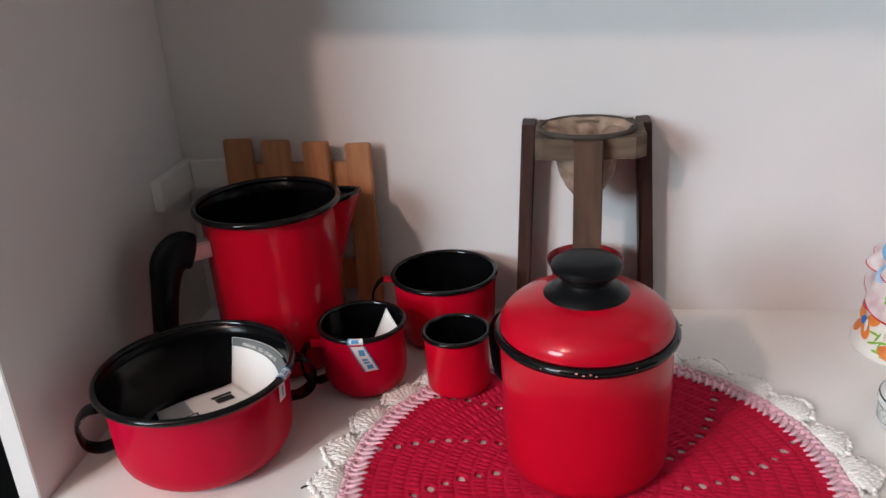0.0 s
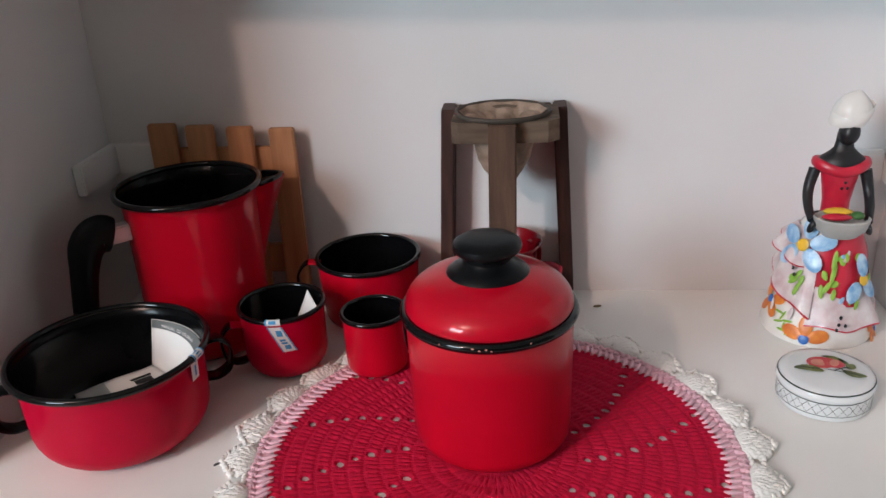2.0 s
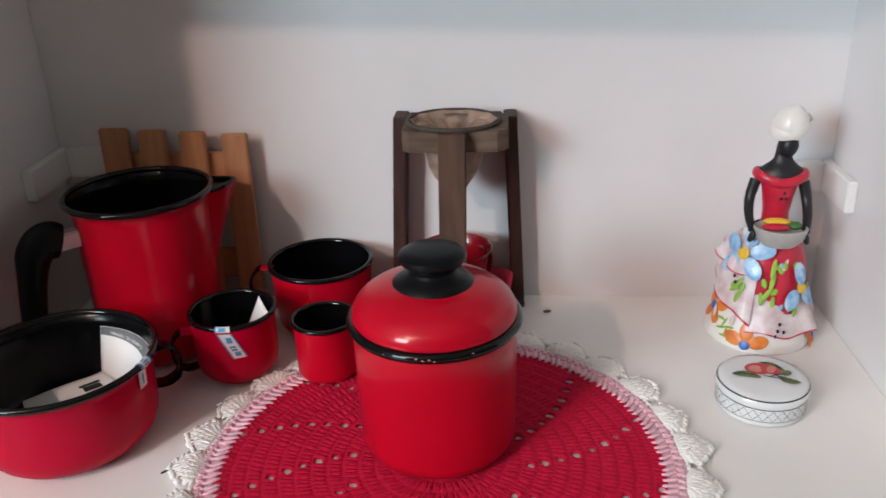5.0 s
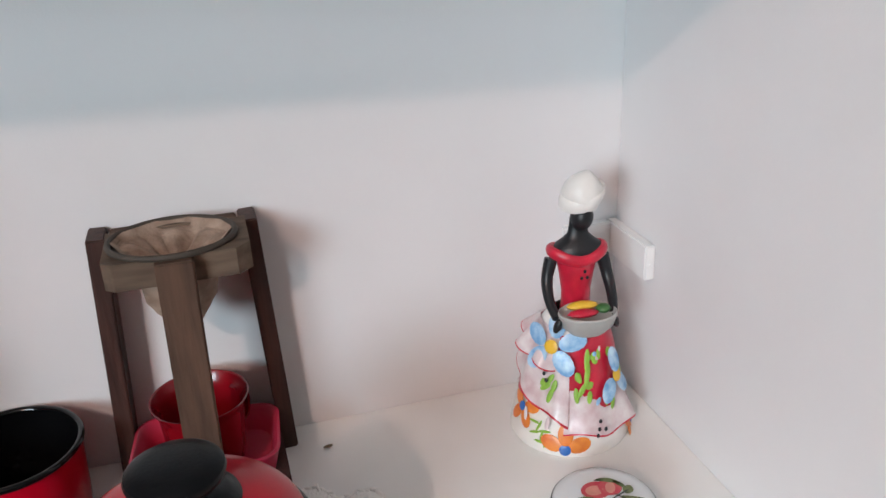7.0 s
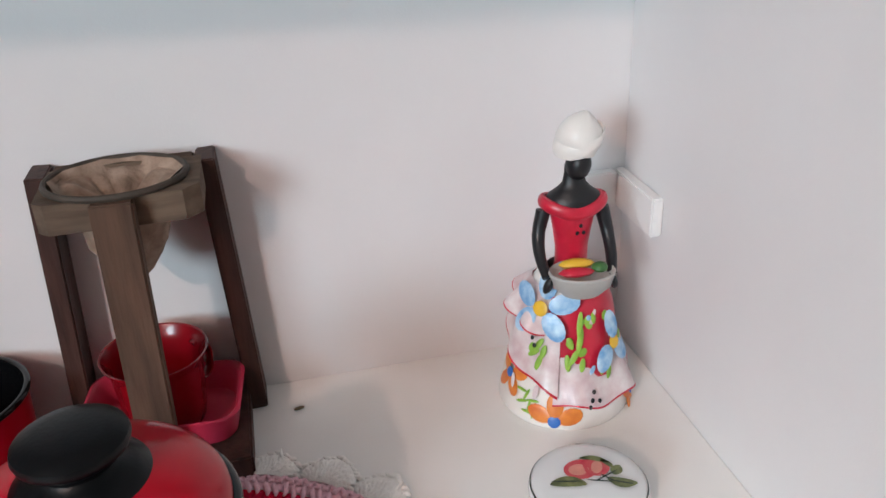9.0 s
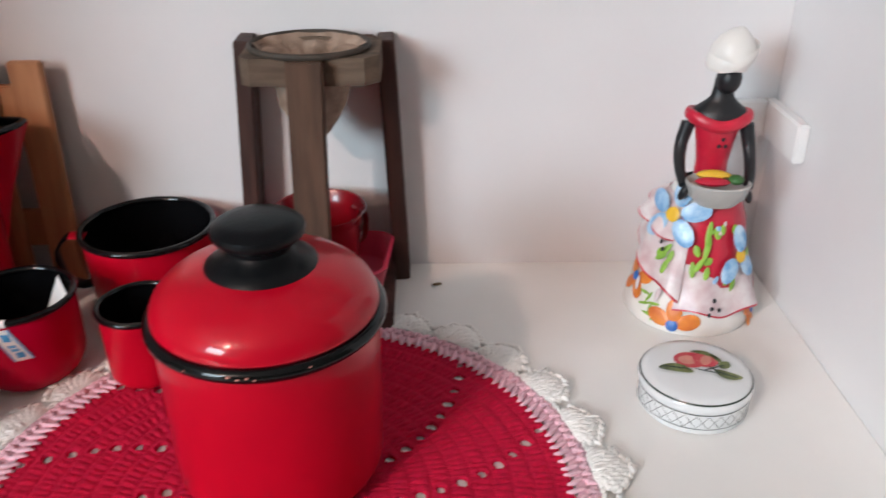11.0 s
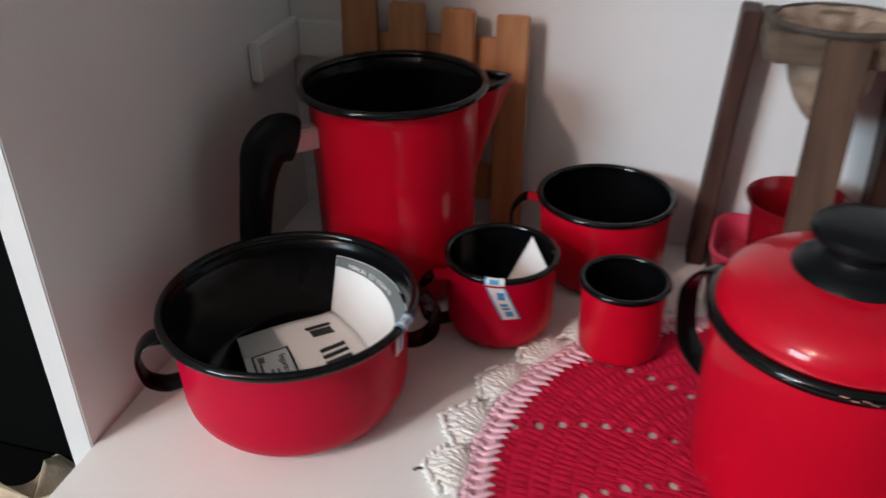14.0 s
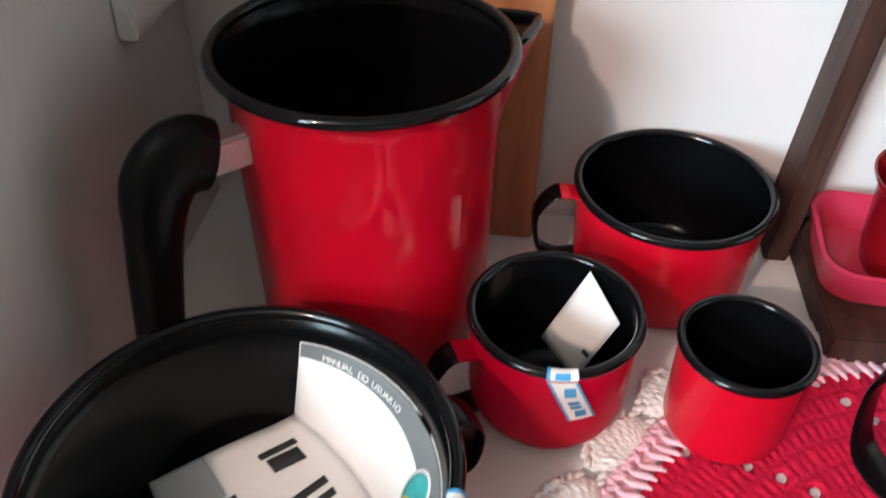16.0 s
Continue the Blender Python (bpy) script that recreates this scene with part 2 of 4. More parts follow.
def add_blob(bm, centre, radii, m=None, n=10, rings=6, mat=0):
    prof = [(math.sin(math.pi * i / rings), -math.cos(math.pi * i / rings)) for i in range(rings + 1)]
    prof[0], prof[-1] = (0, -1), (0, 1)
    turn = m if m is not None else Matrix.Identity(4)
    start = len(bm.verts)
    add_lathe(bm, prof, n=n, mat=mat)
    bm.verts.ensure_lookup_table()
    for v in bm.verts[start:]:
        v.co = turn @ Vector((v.co.x * radii[0], v.co.y * radii[1], v.co.z * radii[2])) + Vector(centre)
    return bm


def words(text, size, m, mat, parent, name="lettering"):
    cu = bpy.data.curves.new(name, "FONT")
    cu.body, cu.size, cu.align_x, cu.align_y, cu.extrude = text, size, "CENTER", "CENTER", 0.00005
    tmp = bpy.data.objects.new(name, cu)
    me = bpy.data.meshes.new_from_object(tmp)
    bpy.data.objects.remove(tmp)
    me.materials.clear()
    me.materials.append(mat)
    ob = new(name, me)
    ob.parent = parent
    ob.matrix_basis = m
    return ob


# ---------- the hutch on the counter, and the room ----------
XL, XR, YF, YB, TOP = -0.26, 0.48, 0.49, 0.806, 0.458
tagged(part("counter", box(XL, XR, 0.2, YB, -0.025, 0, bevel=0.0004), COUNTER), "white laminate counter with a smooth satin top", "counter", kind="structure")
tagged(part("wall_left", box(XL - 0.017, XL - 0.0002, YF, YB, -0.9, TOP + 0.02, bevel=0.0008), LAMINATE), "white laminate side panel of the hutch", "side panel", kind="structure")
tagged(part("wall_right", box(XR + 0.0002, XR + 0.017, YF, YB, -0.9, TOP + 0.02, bevel=0.0008), LAMINATE), "white laminate side panel of the hutch", "side panel", kind="structure")
tagged(part("wall_back", box(XL - 0.017, XR + 0.017, YB + 0.0002, YB + 0.012, -0.9, TOP + 0.04), LAMINATE), "white laminate back panel of the hutch", "back panel", kind="structure")
tagged(part("hutch_top", box(XL, XR, YF, YB, 0, 0.018, bevel=0.0008, m=pose(0, 0, TOP + 0.006, 0, 1.9, 0)), LAMINATE), "white laminate top board over the counter", "shelf board", kind="structure")
tagged(part("counter_base", box(XL, XR, 0.24, YB, -0.9, -0.0255), LAMINATE), "white laminate cabinet carrying the counter", "cabinet", kind="structure")
# unseen room shell: dark walls and a bright ceiling shape the fill light
RX0, RX1, RY0, RY1, RZ0, RZ1 = -2.2, 2.4, -2.75, 0.83, -0.9, 1.75
tagged(part("floor", box(RX0, RX1, RY0, RY1, RZ0 - 0.1, RZ0), ROOM_FLOOR), "brown tiled floor of the room", "floor", kind="structure")
tagged(part("ceiling", box(RX0, RX1, RY0, RY1, RZ1, RZ1 + 0.1), CEILING_PAINT), "plain white plastered ceiling", "ceiling", kind="structure")
tagged(part("wall_north", box(RX0, RX1, RY1, RY1 + 0.1, RZ0, RZ1), PLASTER), "plain plastered wall, coloured dark to hold back bounce light", "wall", kind="structure")
tagged(part("wall_east", box(RX1, RX1 + 0.1, RY0, RY1, RZ0, RZ1), PLASTER), "plain plastered wall, coloured dark to hold back bounce light", "wall", kind="structure")
tagged(part("wall_south", box(RX0, RX1, RY0 - 0.1, RY0, RZ0, RZ1), PLASTER), "unseen plastered wall, coloured dark to hold back bounce light", "wall", kind="structure")
bm = bmesh.new()
add_box(bm, RX0 - 0.1, RX0, RY0, -2.6, RZ0, RZ1)
add_box(bm, RX0 - 0.1, RX0, -1.0, RY1, RZ0, RZ1)
add_box(bm, RX0 - 0.1, RX0, -2.6, -1.0, RZ0, 0.35)
add_box(bm, RX0 - 0.1, RX0, -2.6, -1.0, 1.65, RZ1)
tagged(part("wall_west", bm, PLASTER, smooth=False), "plastered wall with a window opening, coloured dark to limit bounce light", "wall", kind="structure")
# near-black boxes added to paint the deep shade beside the hutch
tagged(part("low_shade_box", box(-0.75, -0.30, 0.32, 0.7175, -0.9, -0.290, bevel=0.003), DARK), "low box coloured black for the deep shade beside the counter", "cupboard")
tagged(part("tall_shade_box", box(-0.9, -0.30, 0.72, 0.82, -0.9, 0.7, bevel=0.003), DARK), "tall box coloured black for the deep shade beside the hutch", "cabinet")
bulb = thing("ceiling_bulb", pose(*BULB), "bare glowing light bulb under the ceiling", "light bulb")
part("glass_globe", lathe([(0, 0.045), (0.018, 0.046), (0.034, 0.058), (0.04, 0.075), (0.034, 0.095), (0.015, 0.108)]), BULB_GLOW, bulb)
part("socket", lathe([(0.015, 0.106), (0.02, 0.112), (0.02, 0.13), (0, 0.13)]), WHITE_PLASTIC, bulb)


def corner_bracket(m, la, lb):
    """Two flat arms along the side wall (-y) and the back wall (+x)."""
    ob = thing("corner_bracket", m, "white plastic corner bracket fixed in the hutch's corner", "bracket", "corner brackets")
    part("side_arm", box(0, 0.009, -la, 0, 0, 0.029, bevel=0.0012), WHITE_PLASTIC, ob)
    part("back_arm", box(0.0092, lb, -0.009, 0, 0, 0.029, bevel=0.0012), WHITE_PLASTIC, ob)
    part("screw", lathe([(0, 0.0006), (0.0018, 0.0004), (0.002, 0)], n=12), WHITE_PLASTIC, ob).matrix_basis = pose(0.0045, -la, 0.012, 90)
    return ob


corner_bracket(pose(XL, YB, 0.1345), 0.076, 0.06)
rb = corner_bracket(pose(XR, YB, 0.1135), 0.066, 0.05)
rb.scale = (-1, 1, 1)


# ---------- enamel ware ----------
def vessel(name, m, r, h, r0, mat, label, category, corner=0.012, wall=0.0016, rim=0.0035, group="enamel cups", flare=None):
    """Enamel pot: red shell, black lining, rolled black rim; r, h: radius and height at the rim."""
    ob = thing(name, m, label, category, group)
    rt = r - rim * 1.02
    base = [(0, 0.0012), (r0 - corner - 0.002, 0.0012), (r0 - corner, 0)] + arc(r0 - corner, corner, corner, -90, -4, 7)
    n = 6
    side = [(r0 + (rt - r0) * (i / n) ** 0.9, corner + (h - rim - corner) * i / n) for i in range(1, n + 1)]
    if flare:
        # straight body up to (radius, height below the rim), then a curve out to the rim
        rb, zb = flare[0], h - rim - flare[1]
        side = [(r0 + (rb - r0) * i / n, corner + (zb - corner) * i / n) for i in range(1, n + 1)]
        side += [(rb + (rt - rb) * (i / n) ** 2, zb + flare[1] * i / n) for i in range(1, n + 1)]
    shell = base + side
    part("shell", lathe(shell, n=96), mat, ob)
    ci = corner * 0.9
    lining = [(0, wall + 0.0012), (r0 - corner, wall + 0.0012)] + arc(r0 - corner - wall * 0.4, wall + ci + 0.0012, ci, -80, -6, 6)
    lining += [(a - wall * (1 - 0.8 * (z - corner) / (h - rim - corner)), max(z, corner + wall)) for a, z in side]
    part("lining", lathe(lining, n=96), BLACK, ob, "glossy black enamel lining")
    part("rim", lathe(arc(r - rim, h - rim, rim, -180, 180, 14), n=96), RIM_BLACK, ob, "rolled black enamel rim")
    return ob


def strap_handle(ob, angle, r, z1, z0, out, mat=BLACK, width=0.0065, thick=0.0014, red_root=None, name="handle", label="black enamelled strap handle"):
    """Ear-shaped strap from (r, z1) out and back to the wall at z0."""
    c, s = math.cos(radians(angle)), math.sin(radians(angle))
    zm = (z0 + z1) / 2
    prof = spline([(r - 0.001, z1), (r + out * 0.55, z1 + 0.001), (r + out * 0.95, z1 - (z1 - z0) * 0.22), (r + out, zm), (r + out * 0.85, z0 + (z1 - z0) * 0.16), (r + out * 0.4, z0), (r - 0.002, z0 + 0.001)], 7)
    side = Vector((-s, c, 0))
    bm = bmesh.new()
    rings = []
    for i, (pr, pz) in enumerate(prof):
        a, b = prof[max(i - 1, 0)], prof[min(i + 1, len(prof) - 1)]
        d = Vector((b[0] - a[0], b[1] - a[1])).normalized()
        nr = Vector((d.y, -d.x))
        ring = []
        for k in range(12):
            t = 2 * math.pi * k / 12
            w = width * math.copysign(abs(math.cos(t)) ** 0.6, math.cos(t))
            o = thick * math.sin(t)
            q = Vector((pr + nr.x * o, pz + nr.y * o))
            ring.append(bm.verts.new(Vector((c * q.x, s * q.x, q.y)) + side * w))
        rings.append(ring)
    cut = int(len(rings) * 0.14) if red_root else 0
    for i, (p, q) in enumerate(zip(rings, rings[1:])):
        for k in range(12):
            bm.faces.new((p[k], p[(k + 1) % 12], q[(k + 1) % 12], q[k])).material_index = 1 if i < cut else 0
    bm.faces.new(rings[0])
    bm.faces.new(rings[-1])
    bmesh.ops.recalc_face_normals(bm, faces=bm.faces)
    part(name, bm, [mat, red_root] if red_root else mat, ob, label)


def wall_patch(ob, name, mat, r_at, a0, a1, z0, z1, lean=0.0, lift=0.0004, label="", n=8, parent=None):
    """A strip of tape bent round the outside of a vessel; lean: degrees that it shifts towards its top."""
    bm = bmesh.new()
    grid = []
    for j in range(9):
        t = j / 8
        z = z0 + (z1 - z0) * t
        row = []
        for i in range(n + 1):
            a = radians(a0 + (a1 - a0) * i / n + lean * t)
            rr = r_at(z) + lift
            row.append(bm.verts.new((rr * math.cos(a), rr * math.sin(a), z)))
        grid.append(row)
    for j in range(8):
        for i in range(n):
            bm.faces.new((grid[j][i], grid[j][i + 1], grid[j + 1][i + 1], grid[j + 1][i]))
    return part(name, bm, mat, parent or ob, label)


def rim_patch(ob, name, mat, r, h, rim, a0, a1, lift=0.0004, label="", n=6, parent=None, t0=-60, t1=200):
    """Tape folded over the rolled rim."""
    bm = bmesh.new()
    grid = []
    for t in range(t0, t1 + 1, 20):
        row = []
        for i in range(n + 1):
            a = radians(a0 + (a1 - a0) * i / n)
            rr, z = r - rim + (rim + lift) * math.cos(radians(t)), h - rim + (rim + lift) * math.sin(radians(t))
            row.append(bm.verts.new((rr * math.cos(a), rr * math.sin(a), z)))
        grid.append(row)
    for p, q in zip(grid, grid[1:]):
        for i in range(n):
            bm.faces.new((p[i], p[i + 1], q[i + 1], q[i]))
    return part(name, bm, mat, parent or ob, label)


# casserole with two ears, a user manual in it
PAN = (-0.161, 0.5597)
pan = vessel("casserole", pose(*PAN, 0), 0.0742, 0.0768, 0.0660, RED_CRIMSON, "shallow crimson enamel casserole with black lining, on the counter", "casserole", corner=0.026, rim=0.0027, flare=(0.0672, 0.010), group="enamel ware")
strap_handle(pan, 210, 0.0665, 0.060, 0.028, 0.021, width=0.008)
strap_handle(pan, 32, 0.0665, 0.060, 0.028, 0.021, width=0.008)

pitcher = vessel("enamel_pitcher", pose(-0.145, 0.711, 0), 0.0645, 0.1538, 0.0550, RED, "tall red enamel milk jug with spout and black grip", "jug", corner=0.012, rim=0.0027, flare=(0.0572, 0.013), group="enamel ware")
# spout
bm = bmesh.new()
SPOUT = 35
rows = []
for j in range(9):
    t = j / 8
    z = 0.062 + (0.1435 - 0.062) * t
    reach, wide = 0.002 + 0.0290 * t ** 1.25, 6 + 12 * t
    rw = 0.0551 + (0.0574 - 0.0551) * z / 0.14
    row = []
    for k in range(-6, 7):
        a = radians(SPOUT + wide * k / 6)
        rr = rw + reach * max(0.0, 1 - abs(k / 6) ** 1.15)
        row.append(bm.verts.new((rr * math.cos(a), rr * math.sin(a), z)))
    rows.append(row)
for p, q in zip(rows, rows[1:]):
    for k in range(12):
        bm.faces.new((p[k], p[k + 1], q[k + 1], q[k]))
part("spout", bm, RED, pitcher)
edge = [v for v in [(0.063 - 0.002 + 0.0245 * max(0.0, 1 - abs(k / 6) ** 1.15), SPOUT + 18 * k / 6) for k in range(-6, 7)]]
bm = bmesh.new()
add_tube(bm, [(r * math.cos(radians(a)), r * math.sin(radians(a)), 0.1445) for r, a in edge], (0.0024, 0.0024), n=8)
part("spout_rim", bm, RIM_BLACK, pitcher, "black enamel lip of the spout")
bm = bmesh.new()
top = [bm.verts.new(((r - 0.0005) * math.cos(radians(a)), (r - 0.0005) * math.sin(radians(a)), 0.1432)) for r, a in edge]
bm.faces.new(top)
part("spout_lining", bm, BLACK, pitcher)
# grip
GRIP = 222
gc, gs = math.cos(radians(GRIP)), math.sin(radians(GRIP))
bm = bmesh.new()
add_box(bm, 0.052, 0.077, -0.006, 0.006, 0.1165, 0.1315, bevel=0.0015, m=pose(0, 0, 0, 0, 0, GRIP))
part("ferrule", bm, BRUSHED, pitcher, "bare metal ferrule of the grip")
bm = bmesh.new()
line = spline([(0.0715, 0.124, 0.0150), (0.082, 0.1270, 0.0172), (0.0925, 0.119, 0.0155), (0.0985, 0.100, 0.0122), (0.1030, 0.075, 0.0110), (0.1065, 0.05, 0.0105), (0.1095, 0.028, 0.0105), (0.1110, 0.018, 0.0085)], 6)
rings = []
for i, (r, z, w) in enumerate(line):
    a, b = line[max(i - 1, 0)], line[min(i + 1, len(line) - 1)]
    d = Vector((b[0] - a[0], b[1] - a[1])).normalized()
    ring = []
    for k in range(16):
        t = 2 * math.pi * k / 16
        u, v = w * math.cos(t), 0.0095 * math.sin(t)
        ring.append(bm.verts.new((gc * (r + d.y * u) - gs * v, gs * (r + d.y * u) + gc * v, z - d.x * u)))
    rings.append(ring)
for p, q in zip(rings, rings[1:]):
    for k in range(16):
        bm.faces.new((p[k], p[(k + 1) % 16], q[(k + 1) % 16], q[k]))
bm.faces.new(rings[0]), bm.faces.new(rings[-1])
bmesh.ops.recalc_face_normals(bm, faces=bm.faces)
part("grip", bm, BAKELITE, pitcher, "curved black bakelite grip")

big = vessel("enamel_mug", pose(0.0003, 0.7545, 0), 0.0502, 0.0660, 0.0450, RED, "large red enamel mug with black rim", "mug", corner=0.011, rim=0.0023)
strap_handle(big, 187, 0.0465, 0.058, 0.018, 0.0215, red_root=RED)
mid = vessel("enamel_mug", pose(-0.0576, 0.6587, 0), 0.0378, 0.0638, 0.0352, RED_CRIMSON, "medium red enamel mug holding a folded leaflet", "mug", corner=0.021, rim=0.0022)
strap_handle(mid, 203, 0.0358, 0.048, 0.014, 0.018, red_root=RED_CRIMSON)
tiny = vessel("enamel_mug", pose(0.0222, 0.656, 0.003), 0.0290, 0.0544, 0.0262, RED, "small red enamel cup standing on the doily", "mug", corner=0.007, rim=0.0021)
strap_handle(tiny, 75, 0.0275, 0.04, 0.012, 0.015, width=0.005)

pot = vessel("lidded_pot", pose(0.125, 0.5624, 0.003), 0.0628, 0.1095, 0.0572, RED, "red enamel pot with domed lid and black knob, on the doily", "pot", corner=0.014, rim=0.0037, group="enamel ware")
strap_handle(pot, 138, 0.056, 0.094, 0.03, 0.033, width=0.0085)
lid = part("lid", lathe([(0.0575, 0.1085), (0.0588, 0.1105)] + [(0.0588 * math.cos(radians(a)) ** 0.85, 0.1105 + 0.0255 * math.sin(radians(a))) for a in range(6, 82, 6)] + [(0.006, 0.1358), (0, 0.1358)], n=96), RED, pot, "domed red enamel lid")
part("knob", lathe([(0, 0.1322), (0.0292, 0.1291), (0.03, 0.1304), (0.0285, 0.1339), (0.0225, 0.1383), (0.018, 0.14), (0.0162, 0.1426), (0.0168, 0.1452), (0.0205, 0.1477), (0.023, 0.15), (0.0238, 0.1524), (0.0232, 0.1546), (0.02, 0.1568), (0.014, 0.1581), (0, 0.1587)], n=64), BAKELITE, lid, "black bakelite knob")

for k, (a, t) in enumerate(((-97, 35), (-93, 20), (-89, 30), (-86, 15), (-62, 40), (-118, 25))):
    bm = bmesh.new()
    rr, zz = 0.0632 - 0.004 + 0.0041 * math.cos(radians(t)), 0.109 - 0.004 + 0.0041 * math.sin(radians(t))
    add_blob(bm, (rr * math.cos(radians(a)), rr * math.sin(radians(a)), zz), (0.0011 - 0.0001 * k, 0.0004, 0.0005), m=pose(0, 0, 0, 0, 0, a + 90), n=8, rings=5)
    part("chip", bm, FRUIT_PALE, pot, "chipped spot in the rim's enamel")

# ---------- leaflets and tapes ----------
def sheet(name, pts, mat, parent=None, label=""):
    """A grid of rows of points, as thin paper."""
    bm = bmesh.new()
    grid = [[bm.verts.new(p) for p in row] for row in pts]
    for p, q in zip(grid, grid[1:]):
        for i in range(len(p) - 1):
            bm.faces.new((p[i], p[i + 1], q[i + 1], q[i]))
    ob = part(name, bm, mat, parent, label)
    sol = ob.modifiers.new("thickness", "SOLIDIFY")
    sol.thickness, sol.offset = 0.0002, 0
    return ob


manual = thing("user_manual", pose(PAN[0], PAN[1], 0), "folded white user manual leaflet lying in the casserole", "leaflet")
FLAT_Z = 0.0145


def leaf_point(u, v, lift=0.0):
    """u metres along the fold, v metres from it: minus lies flat, plus stands up along the wall."""
    s = u / 0.105
    a = radians(88 - 104 * s)
    left = Vector((-0.0545 + 0.0646 * s * 0.95, 0.026 - 0.086 * s * 0.95, FLAT_Z + 0.001))
    base = Vector((-0.0035 + 0.0590 * s, 0.0625 - 0.0785 * s, FLAT_Z + 0.006)) + 0.010 * math.sin(math.pi * s) * Vector((0.8, 0.6, 0))
    top = Vector((0.0665 * math.cos(a), 0.0665 * math.sin(a), FLAT_Z + 0.049 - 0.004 * s))
    inward = Vector((-math.cos(a), -math.sin(a), 0))
    if v <= 0:
        t = -v / 0.064
        return base.lerp(left, t) + Vector((0, 0, 0.0015 * max(0, 1 - t * 5) ** 2 + 0.0015 * math.sin(3 * t) + lift))
    t = v / 0.051
    return base.lerp(top, t) + inward * lift + Vector((0, 0, 0.0015 * max(0, 1 - t * 4) ** 2))


def leaf_patch(name, u0, u1, v0, v1, mat, lift, nu=14, nv=10, label=""):
    return sheet(name, [[leaf_point(u0 + (u1 - u0) * i / nu, v0 + (v1 - v0) * j / nv, lift) for i in range(nu + 1)] for j in range(nv + 1)], mat, manual, label)


leaf_patch("page", 0, 0.1, -0.064, 0.0, PAPER, 0, 20, 16)
leaf_patch("cover", 0, 0.1, 0.0, 0.051, PAPER, 0, 20, 12)
sheet("grey_band", [[leaf_point(0.0005 + 0.099 * i / 24, (0.0425 - 0.015 * (i / 24) ** 2) * (1 - j / 8) + 0.0508 * j / 8, 0.0006) for i in range(25)] for j in range(9)], PAPER_GREY, manual, "dark grey printed band")
# rim's shade on the page corner, painted as a grey patch
leaf_patch("shaded_corner", 0.0005, 0.024, -0.0638, -0.041, PAPER_SHADE, 0.0004, label="page corner coloured grey for the shade of the casserole's rim")
# framed safety box
for u0, u1, v0, v1 in ((0.0255, 0.0267, -0.0600, -0.0385), (0.0787, 0.0800, -0.0600, -0.0385), (0.0267, 0.0787, -0.0397, -0.0385), (0.0267, 0.0787, -0.0600, -0.0588)):
    leaf_patch("frame_line", u0, u1, v0, v1, INK, 0.0006, 6, 3)
leaf_patch("small_print", 0.029, 0.035, -0.0570, -0.0535, PAPER_GREY, 0.0006, 3, 3)
for u0, u1, v0 in ((0.036, 0.055, -0.0570), (0.044, 0.050, -0.0520), (0.045, 0.054, -0.0490), (0.058, 0.074, -0.0560), (0.060, 0.070, -0.0520)):
    leaf_patch("small_print", u0, u1, v0, v0 + 0.0014, PAPER_GREY, 0.0006, 4, 2)
leaf_patch("small_print", 0.064, 0.076, -0.0315, -0.0295, PAPER_GREY, 0.0006, 4, 2)


# brand mark as plain dark bars
def slant_bar(u0, v0, u1, v1, w):
    sheet("brand_bar", [[leaf_point(u0 + (u1 - u0) * j / 6 + w * i, v0 + (v1 - v0) * j / 6, 0.0006) for i in range(3)] for j in range(7)], INK, manual)


for u0 in (0.0125, 0.0665):
    slant_bar(u0, -0.0238, u0 - 0.001, -0.0080, 0.0016)
    slant_bar(u0 + 0.0044, -0.0225, u0 + 0.0040, -0.0095, 0.0038)
for u0, u1 in ((0.0395, 0.0360), (0.0465, 0.0430), (0.0535, 0.0500)):
    slant_bar(u0, -0.0238, u1, -0.0090, 0.0019)


def emblem(name, u, v, ru, rv, lift, mat, label=""):
    sheet(name, [[leaf_point(u + ru * q / 4 * math.cos(radians(k * 15)), v + rv * q / 4 * math.sin(radians(k * 15)), lift) for k in range(25)] for q in (0.01, 1, 2, 3, 4)] , mat, manual, label)


emblem("emblem_ring", 0.0745, 0.0300, 0.0085, 0.0140, 0.0009, PAPER, "white rim of the printed emblem")
emblem("emblem", 0.0745, 0.0300, 0.0072, 0.0125, 0.0012, INK_TEAL, "oval teal printed emblem")
emblem("emblem_spot", 0.0745, 0.0225, 0.0045, 0.0045, 0.0015, INK_YELLOW)


def print_on(text, size, u, v, du, mat):
    a, b = leaf_point(u - du, v, 0.0009), leaf_point(u + du, v, 0.0009)
    x = (b - a).normalized()
    up = (leaf_point(u, v + 0.003, 0.0009) - leaf_point(u, v - 0.003, 0.0009)).normalized()
    z = x.cross(up).normalized()
    y = z.cross(x)
    m = Matrix((x, y, z)).transposed().to_4x4()
    m.translation = leaf_point(u, v, 0.0012)
    words(text, size, m, mat, manual)


for k, letter in enumerate("MANUAL DO USUÁRIO"):
    if letter != " ":
        print_on(letter, 0.0040, 0.0105 + 0.00215 * k, 0.0455 - 0.00008 * k, 0.001, PAPER)
print_on("Segurança", 0.0056, 0.0440, -0.0440, 0.006, INK)

folded = thing("folded_leaflet", pose(-0.0576, 0.6587, 0), "folded white paper leaflet standing in the mug", "leaflet")


